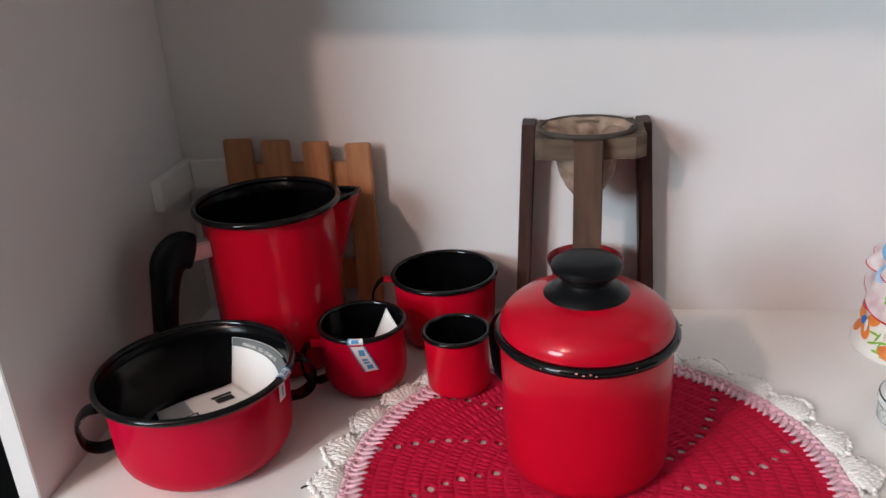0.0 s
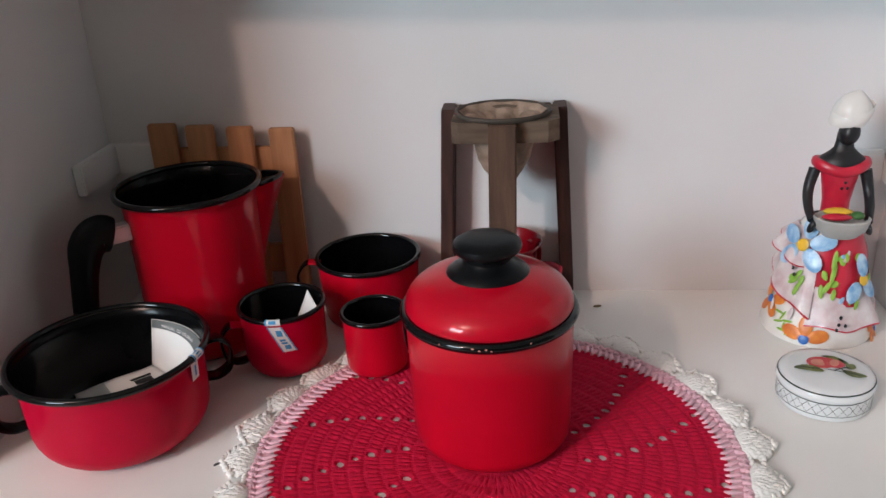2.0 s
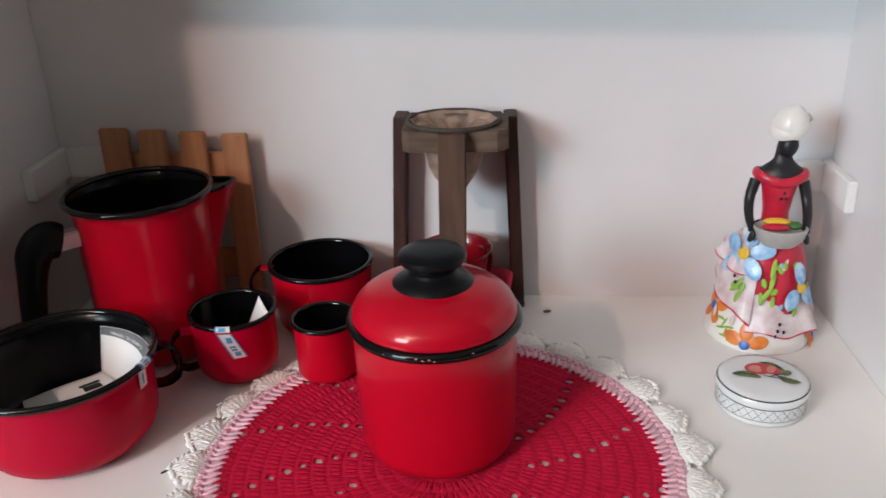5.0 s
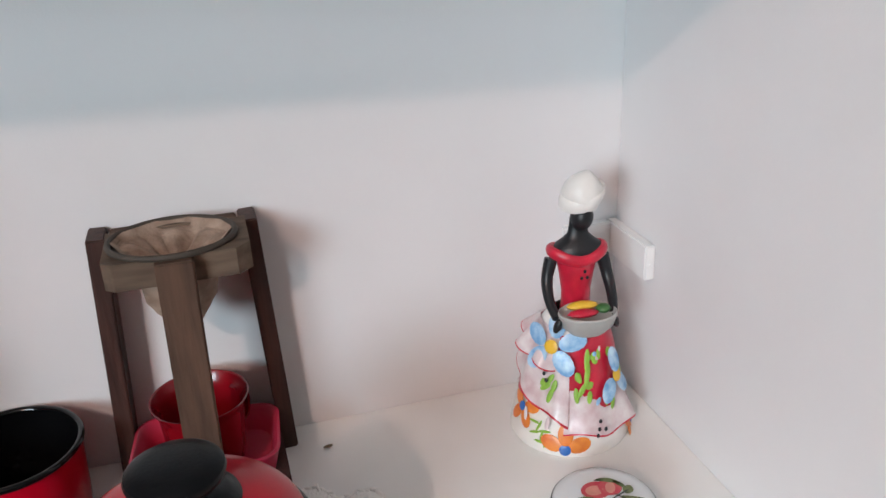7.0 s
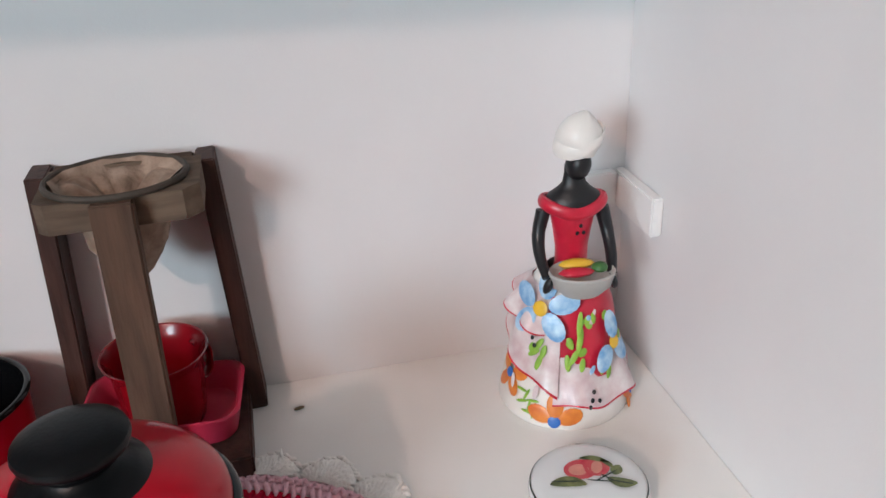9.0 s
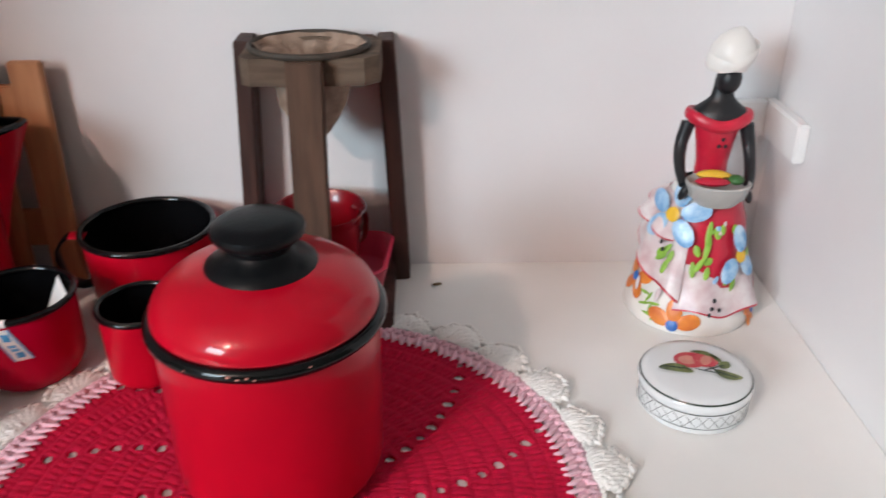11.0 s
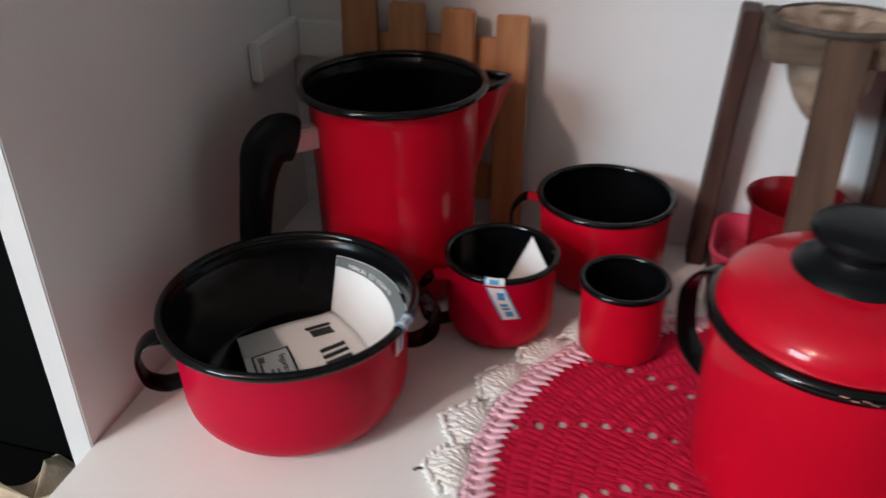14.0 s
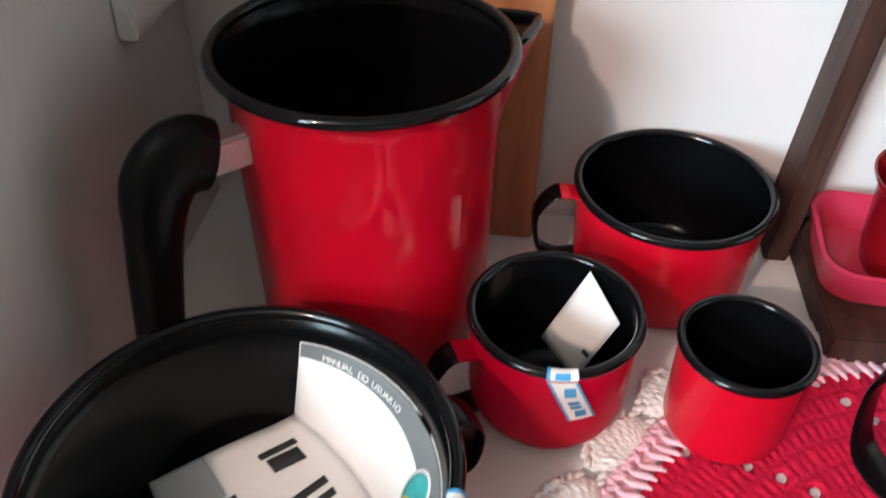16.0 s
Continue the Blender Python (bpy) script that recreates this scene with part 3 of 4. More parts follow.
def flap_point(i, j, n, shift):
    """A sheet with its corner up, bowed a little, leaning on the mug's wall."""
    foot, left, right, tip = Vector((0.014, 0.012, 0.006)), Vector((-0.003, 0.0262, 0.0185)), Vector((0.0295, 0.0115, 0.046)), Vector((0.0152, 0.0295, 0.0595))
    a, b = i / n, j / n
    p = foot.lerp(left, a).lerp(right.lerp(tip, a), b)
    return p + Vector((-0.5, -0.8, 0.1)) * (shift + 0.002 * math.sin(math.pi * a) * math.sin(math.pi * b))


sheet("page", [[flap_point(i, j, 8, 0) for i in range(9)] for j in range(9)], PAPER, folded)
sheet("printed_mark", [[flap_point(0.5 + i * 0.4, 3.2 + j * 0.2, 8, 0.0022) for i in range(4)] for j in range(3)], INK, folded)


def mug_r(r0, rt, corner, top):
    return lambda z: r0 + (rt - r0) * max(0.0, min(1.0, (z - corner) / (top - corner))) ** 0.9


tape = wall_patch(mid, "tape", PAPER, mug_r(0.0352, 0.03556, 0.021, 0.0616), -77, -58, 0.034, 0.0575, lean=-17, lift=0.0006, label="white and blue adhesive tape")
for a0, a1 in ((-77, -75.3), (-59.7, -58)):
    wall_patch(mid, "tape_border", INK_BLUE, mug_r(0.0352, 0.03556, 0.021, 0.0616), a0, a1, 0.034, 0.0575, lean=-17, lift=0.0010, parent=tape, n=2)
for k, (z0, z1) in enumerate(((0.0365, 0.0405), (0.0415, 0.0435), (0.0442, 0.0462), (0.049, 0.0545))):
    t = (z0 - 0.034) / 0.0235
    wall_patch(mid, "brand_bar", INK_BLUE, mug_r(0.0352, 0.03556, 0.021, 0.0616), -71 - 17 * t, -63.5 - 17 * t, z0, z1, lean=-1.5, lift=0.0010, parent=tape, n=3)
tape2 = rim_patch(mid, "tape", PAPER, 0.0378, 0.0638, 0.0022, -95, -76, label="tape folded over the rim")
rim_patch(mid, "tape_border", INK_BLUE, 0.0378, 0.0638, 0.0022, -95, -93, lift=0.0007, n=2, parent=tape2)
rim_patch(mid, "brand_bar", INK_BLUE, 0.0378, 0.0638, 0.0022, -90, -81, lift=0.0007, n=2, parent=tape2, t0=0, t1=60)

pan_r = mug_r(0.0660, 0.0690, 0.026, 0.0741)
tape = rim_patch(pan, "tape", PAPER, 0.0742, 0.0768, 0.0027, -12, -2, label="white and blue tape folded over the rim")
for a0, a1 in ((-12, -10.9), (-3.1, -2)):
    rim_patch(pan, "tape_border", INK_BLUE, 0.0742, 0.0768, 0.0027, a0, a1, lift=0.0007, n=2, parent=tape)
for t0 in (0, 40, 80, 120):
    rim_patch(pan, "brand_bar", INK_BLUE, 0.0742, 0.0768, 0.0027, -9, -5, lift=0.0007, n=2, parent=tape, t0=t0, t1=t0 + 20)
tape = wall_patch(pan, "tape", PAPER, pan_r, -11, -3, 0.054, 0.0695, lift=0.0006)
wall_patch(pan, "brand_bar", INK_BLUE, pan_r, -8, -6, 0.057, 0.066, lift=0.001, parent=tape, n=3)

# ---------- wooden rack behind the jug ----------
rack = thing("wooden_rack", pose(0, 0.7805, 0, -1.6), "orange pine slatted trivet leaning on the back panel", "trivet")
for k, (x0, x1) in enumerate(((-0.209, -0.182), (-0.172, -0.145), (-0.132, -0.107), (-0.091, -0.067))):
    part("slat", box(x0, x1, 0, 0.008, 0.0, 0.186 - 0.0022 * k, bevel=0.0012), PINE, rack)
part("crossbar", box(-0.213, -0.072, 0.0082, 0.0158, 0.128, 0.160, bevel=0.0012), PINE, rack)
part("crossbar", box(-0.213, -0.072, 0.0082, 0.0158, 0.03, 0.06, bevel=0.0012), PINE, rack)

# ---------- coffee strainer stand ----------
stand = thing("coffee_stand", pose(0, 0, 0), "dark wooden coffee strainer stand with cloth filter", "coffee stand")
part("base_board", box(0.079, 0.184, 0.703, 0.80, 0.0005, 0.018, bevel=0.0015), WOOD_DARK, stand)
part("side_post", box(-0.0062, 0.0062, -0.027, 0.0, 0, 0.195, bevel=0.001, m=pose(0.0702, 0.8055, 0, 0, 3.0, 0)), WOOD_DARK, stand)
part("side_post", box(-0.0062, 0.0062, -0.027, 0.0, 0, 0.195, bevel=0.001, m=pose(0.1890, 0.8055, 0, 0, -2.4, 0)), WOOD_DARK, stand)
part("back_rail", box(0.0885, 0.1735, 0.788, 0.8, 0.180, 0.1945, bevel=0.001), WOOD_GREY, stand)
part("front_post", box(-0.0118, 0.0118, 0, 0.012, 0.0182, 0.1965, bevel=0.001, m=pose(0.1285, 0.7035, 0, -4.0, 0.8, 0)), WOOD_GREY, stand)
# holder board with chamfered corners and a round hole
bm = bmesh.new()
outline = [(-0.0455, -0.022), (-0.039, -0.028), (0.037, -0.028), (0.0465, -0.019), (0.0465, 0.03), (-0.0455, 0.03)]
N = 48
hole = [(0.0375 * math.cos(2 * math.pi * k / N), 0.004 + 0.0315 * math.sin(2 * math.pi * k / N)) for k in range(N)]


def on_outline(a):
    """Where the ray at angle a from the hole's middle leaves the board."""
    d = Vector((math.cos(a), math.sin(a)))
    best = 9
    for (x0, y0), (x1, y1) in zip(outline, outline[1:] + outline[:1]):
        e, o = Vector((x1 - x0, y1 - y0)), Vector((x0, y0 - 0.004))
        det = d.x * -e.y + d.y * e.x
        if abs(det) > 1e-9:
            s, t = (o.x * -e.y + o.y * e.x) / det, (d.x * o.y - d.y * o.x) / det
            if s > 0 and -1e-6 <= t <= 1 + 1e-6:
                best = min(best, s)
    return (d.x * best, d.y * best + 0.004)


angles = sorted([2 * math.pi * k / N for k in range(N)] + [math.atan2(y - 0.004, x) % (2 * math.pi) for x, y in outline])
loops = [[bm.verts.new((f[0], f[1], z)) for f in pts] for pts, z in (([on_outline(a) for a in angles], 0), ([on_outline(a) for a in angles], 0.0185), ([(0.0375 * math.cos(a), 0.004 + 0.0315 * math.sin(a)) for a in angles], 0.0185), ([(0.0375 * math.cos(a), 0.004 + 0.0315 * math.sin(a)) for a in angles], 0))]
for p, q in zip(loops, loops[1:] + loops[:1]):
    for i in range(len(angles)):
        j = (i + 1) % len(angles)
        bm.faces.new((p[i], p[j], q[j], q[i]))
bmesh.ops.recalc_face_normals(bm, faces=bm.faces)
part("holder_board", bm, WOOD_HOLDER, stand, "greyed wooden ring board").matrix_basis = pose(0.1325, 0.757, 0.1770)
# cloth filter bag hung from a wire ring
bm = bmesh.new()


def crumple(a, r, z):
    """Soft folds in the hanging bag, star-like creases in the cloth sunk inside it."""
    if r < 0.0285 and z > -0.03:
        k = min(1.0, (0.0345 - r) / 0.012)
        fold = abs(math.sin(2.5 * a + 0.6)) ** 0.6 + 0.35 * abs(math.sin(4 * a + 1.9))
        return r * (1 + 0.10 * k * math.sin(5 * a)), z + k * (0.011 * fold - 0.006) * min(1, r / 0.006)
    depth = max(0.0, -z) / 0.06
    return r * (1 + 0.05 * math.sin(5 * a + 14 * depth) + 0.05 * math.sin(9 * a - 20 * depth) * min(1, 3 * depth)), z


add_lathe(bm, [(0.0, -0.067), (0.005, -0.0655), (0.011, -0.060), (0.0180, -0.050), (0.0235, -0.039), (0.0275, -0.026), (0.0305, -0.012), (0.0345, -0.004), (0.0372, 0.001), (0.0385, 0.0025), (0.0365, 0.0015), (0.0335, -0.0025), (0.028, -0.006), (0.024, -0.009), (0.019, -0.013), (0.013, -0.017), (0.007, -0.021), (0.002, -0.023), (0, -0.0235)], n=96, shift=crumple)
fb = part("filter_bag", bm, FELT, stand, "coffee-stained crumpled cotton filter bag")
fb.matrix_basis = pose(0.1305, 0.759, 0.1960)
fb.scale = (1, 0.86, 1)
bm = bmesh.new()
add_lathe(bm, [(0.0405 + 0.0021 * math.cos(radians(t)), 0.0014 + 0.0023 * math.sin(radians(t))) for t in range(-180, 181, 45)], n=72)
wr = part("wire_ring", bm, WIRE, stand, "dark wire hoop sewn in cloth")
wr.matrix_basis = pose(0.1305, 0.759, 0.1960)
wr.scale = (1, 0.86, 1)

# pink dish with a red cup on the stand's base
dish = thing("plastic_dish", pose(0.1295, 0.7555, 0.0182, 0, 0, -5), "pink-red plastic rectangular dish on the stand's base", "dish")


def rounded(hx, hy, r, n=6):
    pts = []
    for cx, cy, a0 in ((hx - r, hy - r, 0), (-hx + r, hy - r, 90), (-hx + r, -hy + r, 180), (hx - r, -hy + r, 270)):
        pts += [(cx + r * math.cos(radians(a0 + 90 * k / n)), cy + r * math.sin(radians(a0 + 90 * k / n))) for k in range(n + 1)]
    return pts


bm = bmesh.new()
loops = []
for hx, hy, z in ((0.044, 0.028, 0.0), (0.0475, 0.0305, 0.001), (0.0515, 0.0365, 0.020), (0.0525, 0.0368, 0.0218), (0.0505, 0.0352, 0.0225), (0.0485, 0.0335, 0.0205), (0.045, 0.029, 0.0035), (0.041, 0.026, 0.0025)):
    loops.append([bm.verts.new((x, y, z)) for x, y in rounded(hx, hy, 0.016)])
for p, q in zip(loops, loops[1:]):
    for i in range(len(p)):
        j = (i + 1) % len(p)
        bm.faces.new((p[i], p[j], q[j], q[i]))
bm.faces.new(list(reversed(loops[0]))), bm.faces.new(loops[-1])
part("tray", bm, PINK_PLASTIC, dish)
cup = thing("metal_cup", pose(0.1295, 0.757, 0.021), "glossy red tin cup standing in the pink dish", "cup")
part("shell", lathe([(0, 0), (0.0245, 0), (0.0255, 0.002), (0.0275, 0.012), (0.030, 0.044), (0.0312, 0.048), (0.0345, 0.0535), (0.0348, 0.055), (0.0335, 0.0545), (0.0302, 0.049), (0.0288, 0.044), (0.0262, 0.012), (0.0245, 0.004), (0, 0.003)], n=72), CUP_RED, cup)
strap_handle(cup, 35, 0.0285, 0.046, 0.018, 0.010, mat=CUP_RED, width=0.004, label="red strap handle")

# ---------- porcelain box ----------
jar = thing("porcelain_box", pose(0.378, 0.6155, 0, 0, 0, -13), "round white porcelain trinket box painted with fruit", "trinket box")
body = part("body", lathe([(0, 0.0006), (0.030, 0.0006), (0.033, 0.0015), (0.0345, 0.004), (0.0345, 0.0175), (0.0335, 0.018), (0, 0.018)], n=80), PORCELAIN, jar)
jl = part("lid", lathe([(0.0335, 0.0182), (0.0352, 0.0185), (0.0358, 0.0205), (0.0352, 0.0235), (0.033, 0.0255), (0.028, 0.0266), (0.0, 0.0274)], n=80), PORCELAIN, jar)
part("rim_line", lathe([(0.0350, 0.0241), (0.0343, 0.0250)], n=80), LINE_GREEN, jl, "dark green glazed line")
part("rim_line", lathe([(0.0347, 0.0166), (0.0347, 0.0174)], n=80), LINE_GREEN, body)
part("rim_line", lathe([(0.0347, 0.0062), (0.0347, 0.0067)], n=80), LINE_GREEN, body)
bm = bmesh.new()
for k in range(30):
    for s in (-1, 1):
        a = radians(12 * k)
        rows = [[bm.verts.new((0.03475 * math.cos(a + s * radians(6 * t) + w), 0.03475 * math.sin(a + s * radians(6 * t) + w), 0.0072 + 0.0088 * (t + 1) / 2)) for w in (-0.006, 0.006)] for t in (-1, -0.33, 0.33, 1)]
        for p, q in zip(rows, rows[1:]):
            bm.faces.new((p[0], p[1], q[1], q[0]))
part("lattice_band", bm, LINE_GREEN, body, "painted dark lattice band")


def paint_blob(x, y, rx, ry, turn, mat, z, name, bend=0.0, tip=1.0):
    bm = bmesh.new()
    vs = []
    for k in range(28):
        a = 2 * math.pi * k / 28
        px, py = rx * math.cos(a), ry * math.copysign(abs(math.sin(a)) ** tip, math.sin(a)) + bend * (rx * math.cos(a)) ** 2
        c, s = math.cos(radians(turn)), math.sin(radians(turn))
        qx, qy = x + px * c - py * s, y + px * s + py * c
        vs.append(bm.verts.new((qx, qy, z)))
    bm.faces.new(vs)
    part(name, bm, mat, jl)


for x, y, rx, ry, turn, mat, z in ((-0.0035, 0.0078, 0.0105, 0.0085, 12, FRUIT_RED, 0.0277), (0.0055, 0.0095, 0.0085, 0.0080, -14, FRUIT_RED, 0.02775), (-0.0050, 0.0072, 0.0062, 0.0048, 12, FRUIT_PALE, 0.0279), (0.0062, 0.0090, 0.0034, 0.0056, -14, FRUIT_PALE, 0.0279), (-0.0005, 0.0084, 0.0012, 0.0070, 8, FRUIT_RED, 0.0281)):
    paint_blob(x, y, rx, ry, turn, mat, z, "painted_fruit")
for x, y, rx, ry, turn, mat, z, bend in ((0.0060, 0.0168, 0.0090, 0.0022, -16, LEAF_GREEN, 0.0280, -25), (0.0132, 0.0120, 0.0055, 0.0018, -50, LEAF_GREEN, 0.0280, -25), (-0.0125, -0.0025, 0.0110, 0.0044, -2, LEAF_GREEN, 0.0279, -20), (0.0185, -0.0050, 0.0090, 0.0040, -18, LEAF_GREEN, 0.0279, 25), (0.0175, 0.0060, 0.0046, 0.0036, 60, LEAF_GREEN, 0.0279, 0)):
    paint_blob(x, y, rx, ry, turn, mat, z, "painted_leaf", bend=bend, tip=1.4)
for x, y, rx, turn in ((0.0105, 0.0012, 0.0085, 32), (0.0060, -0.0030, 0.0075, -8), (-0.0135, -0.0027, 0.0090, -2), (0.0185, -0.0047, 0.0070, -18), (0.0112, -0.0008, 0.0050, -40)):
    paint_blob(x, y, rx, 0.0006, turn, LINE_GREEN, 0.0282, "painted_stem")

# ---------- clay figurine: one plain mesh ----------
bm = bmesh.new()
DX, DY = 0.408, 0.7356
MATS = [CLAY_WHITE, CLAY_RED, CLAY_MAUVE, CLAY_BLACK, CLAY_GREY, PETAL_BLUE, PETAL_ORANGE, PAINT_YELLOW, PAINT_GREEN, PAINT_BLUE, PAINT_DKGREEN]
SKIRT = [(0.0, 0.0005), (0.046, 0.0005), (0.0472, 0.003), (0.0455, 0.012), (0.0425, 0.025), (0.039, 0.035), (0.0365, 0.046), (0.035, 0.056), (0.033, 0.068), (0.031, 0.08), (0.027, 0.09), (0.021, 0.099), (0.0135, 0.106)]


def skirt_r(z):
    for (r0, z0), (r1, z1) in zip(SKIRT[2:], SKIRT[3:]):
        if z0 <= z <= z1:
            return r0 + (r1 - r0) * (z - z0) / (z1 - z0)
    return 0.0125


add_lathe(bm, SKIRT, n=72, mat=0, centre=(DX, DY, 0))
# red underskirt over the white hem, then ruffled mauve flounces
front = -100


def flounce(a0, a1, z_top, z_bot, mat, out, waves, slope=0.0, edge=1):
    rows = []
    na = 40
    for j in range(15):
        t = j / 13 * 0.965 if j < 14 else 1.0
        row = []
        for i in range(na + 1):
            u = i / na
            a = radians(a0 + (a1 - a0) * u)
            z = z_top + (z_bot - z_top) * t + slope * (u - 0.5) * t
            r = skirt_r(max(0.003, z)) + 0.0015 + out * t ** 1.5 * (1 + 0.5 * math.sin(waves * a))
            row.append(bm.verts.new((DX + r * math.cos(a), DY + r * math.sin(a), z + 0.002 * t * math.sin(waves * a + 1))))
        rows.append(row)
    for j, (p, q) in enumerate(zip(rows, rows[1:])):
        for i in range(na):
            bm.faces.new((p[i], p[i + 1], q[i + 1], q[i])).material_index = edge if j == 13 else mat


flounce(-260, 100, 0.094, 0.036, 1, 0.0006, 4)
flounce(-235, -132, 0.098, 0.076, 2, 0.0070, 9, slope=-0.010)
flounce(-240, -116, 0.078, 0.046, 2, 0.0042, 8, slope=-0.036)
flounce(-120, -18, 0.054, 0.019, 2, 0.0045, 7, slope=-0.006)
flounce(-20, 122, 0.075, 0.020, 2, 0.0045, 7)


def dab(angle, z, w, h, turn, mat, lift=0.003):
    """An oval daub of paint on the skirt."""
    a = radians(angle)
    r = skirt_r(z) + lift
    c = Vector((DX + r * math.cos(a), DY + r * math.sin(a), z))
    nrm = Vector((math.cos(a), math.sin(a), 0.35)).normalized()
    side = Vector((-math.sin(a), math.cos(a), 0))
    up = nrm.cross(side)
    t = radians(turn)
    e1, e2 = side * math.cos(t) + up * math.sin(t), -side * math.sin(t) + up * math.cos(t)
    m = Matrix((e1, e2, nrm)).transposed().to_4x4()
    add_blob(bm, c, (w, h, 0.00055), m=m, n=14, rings=6, mat=mat)


def flower(angle, z, size, petals, mat, heart, lift=0.004, skip=()):
    for k in range(petals):
        if k in skip:
            continue
        t = 90 + 360 * k / petals
        r = skirt_r(z)
        da = math.degrees(size * 0.62 * math.cos(radians(t)) / r)
        dab(angle + da, z + size * 0.62 * math.sin(radians(t)), size * 0.5, size * 0.33, t, mat, lift)
    dab(angle, z, size * 0.25, size * 0.25, 0, heart, lift + 0.0012)


flower(-139, 0.0885, 0.0215, 5, 5, 7, lift=0.0068)
flower(-58, 0.061, 0.0200, 5, 5, 7, lift=0.0058, skip=(1, 4))
flower(-118, 0.0085, 0.0180, 5, 6, 9, lift=0.001, skip=(2, 3))
flower(-172, 0.030, 0.0155, 5, 6, 9, lift=0.001, skip=(0,))
flower(-30, 0.01, 0.012, 5, 6, 9, lift=0.001)
for a, z, t in ((-150, 0.016, 20), (-146, 0.022, 70), (-152, 0.024, 0), (-142, 0.014, 90), (-139, 0.019, 10), (-143, 0.010, 0), (-137, 0.011, 80)):
    dab(a, z, 0.005, 0.0011, t, 8, 0.0008)
for a, z, t, l in ((-96, 0.079, 82, 0.009), (-96, 0.068, 78, 0.009), (-106, 0.066, 110, 0.0045), (-102, 0.056, 60, 0.006), (-108, 0.052, 95, 0.006), (-94, 0.05, 80, 0.005), (-138, 0.062, 60, 0.006), (-132, 0.058, 80, 0.005), (-142, 0.056, 40, 0.005), (-136, 0.050, 75, 0.006), (-74, 0.046, 80, 0.006), (-66, 0.04, 60, 0.005)):
    dab(a, z, l, 0.0021, t, 8, 0.005)
for k, (dx, dz) in enumerate(((0.003, 0.1385), (0.0050, 0.1335), (0.0005, 0.1335))):
    add_blob(bm, (DX + 0.002 + dx, DY - 0.0108, dz), (0.0013, 0.0008, 0.0014), mat=3)
for a, z in ((-86, 0.032), (-82, 0.0255), (-88, 0.0265), (-90, 0.022), (-143, 0.068), (-140, 0.063)):
    dab(a, z, 0.0014, 0.0017, 0, 3, 0.008)
paint = random.Random(3)
for k in range(24):
    a, z = paint.uniform(-190, -10), paint.uniform(0.026, 0.084)
    dab(a, z, paint.uniform(0.002, 0.006), paint.uniform(0.0012, 0.003), paint.uniform(20, 110), paint.choice((8, 8, 5, 2)), 0.0028 + 0.0012 * (z < 0.05))
torso_start = len(bm.verts)
# torso, arms, neck, head and turban
TX = DX - 0.001
add_lathe(bm, [(0.0125, 0.10), (0.0112, 0.108), (0.0112, 0.118), (0.0132, 0.132), (0.0150, 0.142), (0.0150, 0.147)], n=28, mat=1, sy=0.72, centre=(TX, DY, 0))
add_lathe(bm, [(0.0150, 0.142), (0.0200, 0.148), (0.0198, 0.1515), (0.0170, 0.1560), (0.0115, 0.1600), (0.0078, 0.1640), (0.0068, 0.170), (0.0066, 0.176)], n=28, mat=3, sy=0.66, centre=(TX + 0.0005, DY, 0))
sleeve = [(TX + 0.0200 * math.cos(radians(a)), DY + 0.0125 * math.sin(radians(a)), 0.1460 + 0.0055 * abs(math.cos(radians(a))) ** 1.5) for a in range(0, 361, 15)]
add_tube(bm, sleeve, (0.0034, 0.0046), n=10, mat=1, caps=False)
for s in (-1, 1):
    arm = spline([(TX + s * 0.0195, DY, 0.145), (TX + s * 0.0232, DY - 0.003, 0.129), (TX + s * 0.0238, DY - 0.013, 0.117), (TX + s * 0.0215, DY - 0.025, 0.108)], 5)
    add_tube(bm, arm, [(0.0050 - 0.0016 * i / 15, 0.0050 - 0.0016 * i / 15) for i in range(16)], n=10, mat=3)
    add_blob(bm, (TX + s * 0.0215, DY - 0.028, 0.1035), (0.003, 0.0035, 0.0065), m=pose(0, 0, 0, 10, -s * 20, 0), mat=3)
add_blob(bm, (TX + 0.0025, DY - 0.002, 0.1765), (0.0084, 0.0090, 0.0105), m=pose(0, 0, 0, 0, 8, 0), n=20, rings=10, mat=3)
# wound turban: a tilted bowl, a peaked top and one fold across it
top0 = len(bm.verts)
add_lathe(bm, [(0.0085, -0.0065), (0.0118, -0.005), (0.0134, 0.0), (0.0132, 0.005), (0.0108, 0.0105), (0.0066, 0.0145), (0.0026, 0.0172), (0, 0.0182)], n=32, mat=0, shift=lambda a, r, z: (r * (1 + 0.04 * math.sin(3 * a + z * 300)), z))
add_tube(bm, [(0.0128 * math.cos(radians(a)), 0.0128 * math.sin(radians(a)), 0.001 + 0.0062 * math.sin(radians(a + 70))) for a in range(0, 361, 20)], (0.0012, 0.0042), n=8, mat=0, caps=False)
bm.verts.ensure_lookup_table()
hat = pose(TX + 0.0025, DY + 0.0005, 0.1915, 6, 12, 0) @ Matrix.Diagonal((1.10, 1.10, 1.14, 1))
for v in bm.verts[top0:]:
    v.co = hat @ v.co
# basin of fruit carried in front
BY = DY - 0.027
add_lathe(bm, [(0, 0.0955), (0.013, 0.0962), (0.0195, 0.1025), (0.0222, 0.1120), (0.0212, 0.1130), (0.0185, 0.1090), (0, 0.1070)], n=32, mat=4, sy=0.75, centre=(TX + 0.001, BY, 0))
add_blob(bm, (TX - 0.002, BY + 0.004, 0.1155), (0.012, 0.0048, 0.0034), mat=7)
add_blob(bm, (TX - 0.004, BY - 0.005, 0.1140), (0.012, 0.0048, 0.0030), mat=1)
add_blob(bm, (TX + 0.012, BY - 0.002, 0.1150), (0.0055, 0.005, 0.0034), mat=10)
bm.verts.ensure_lookup_table()
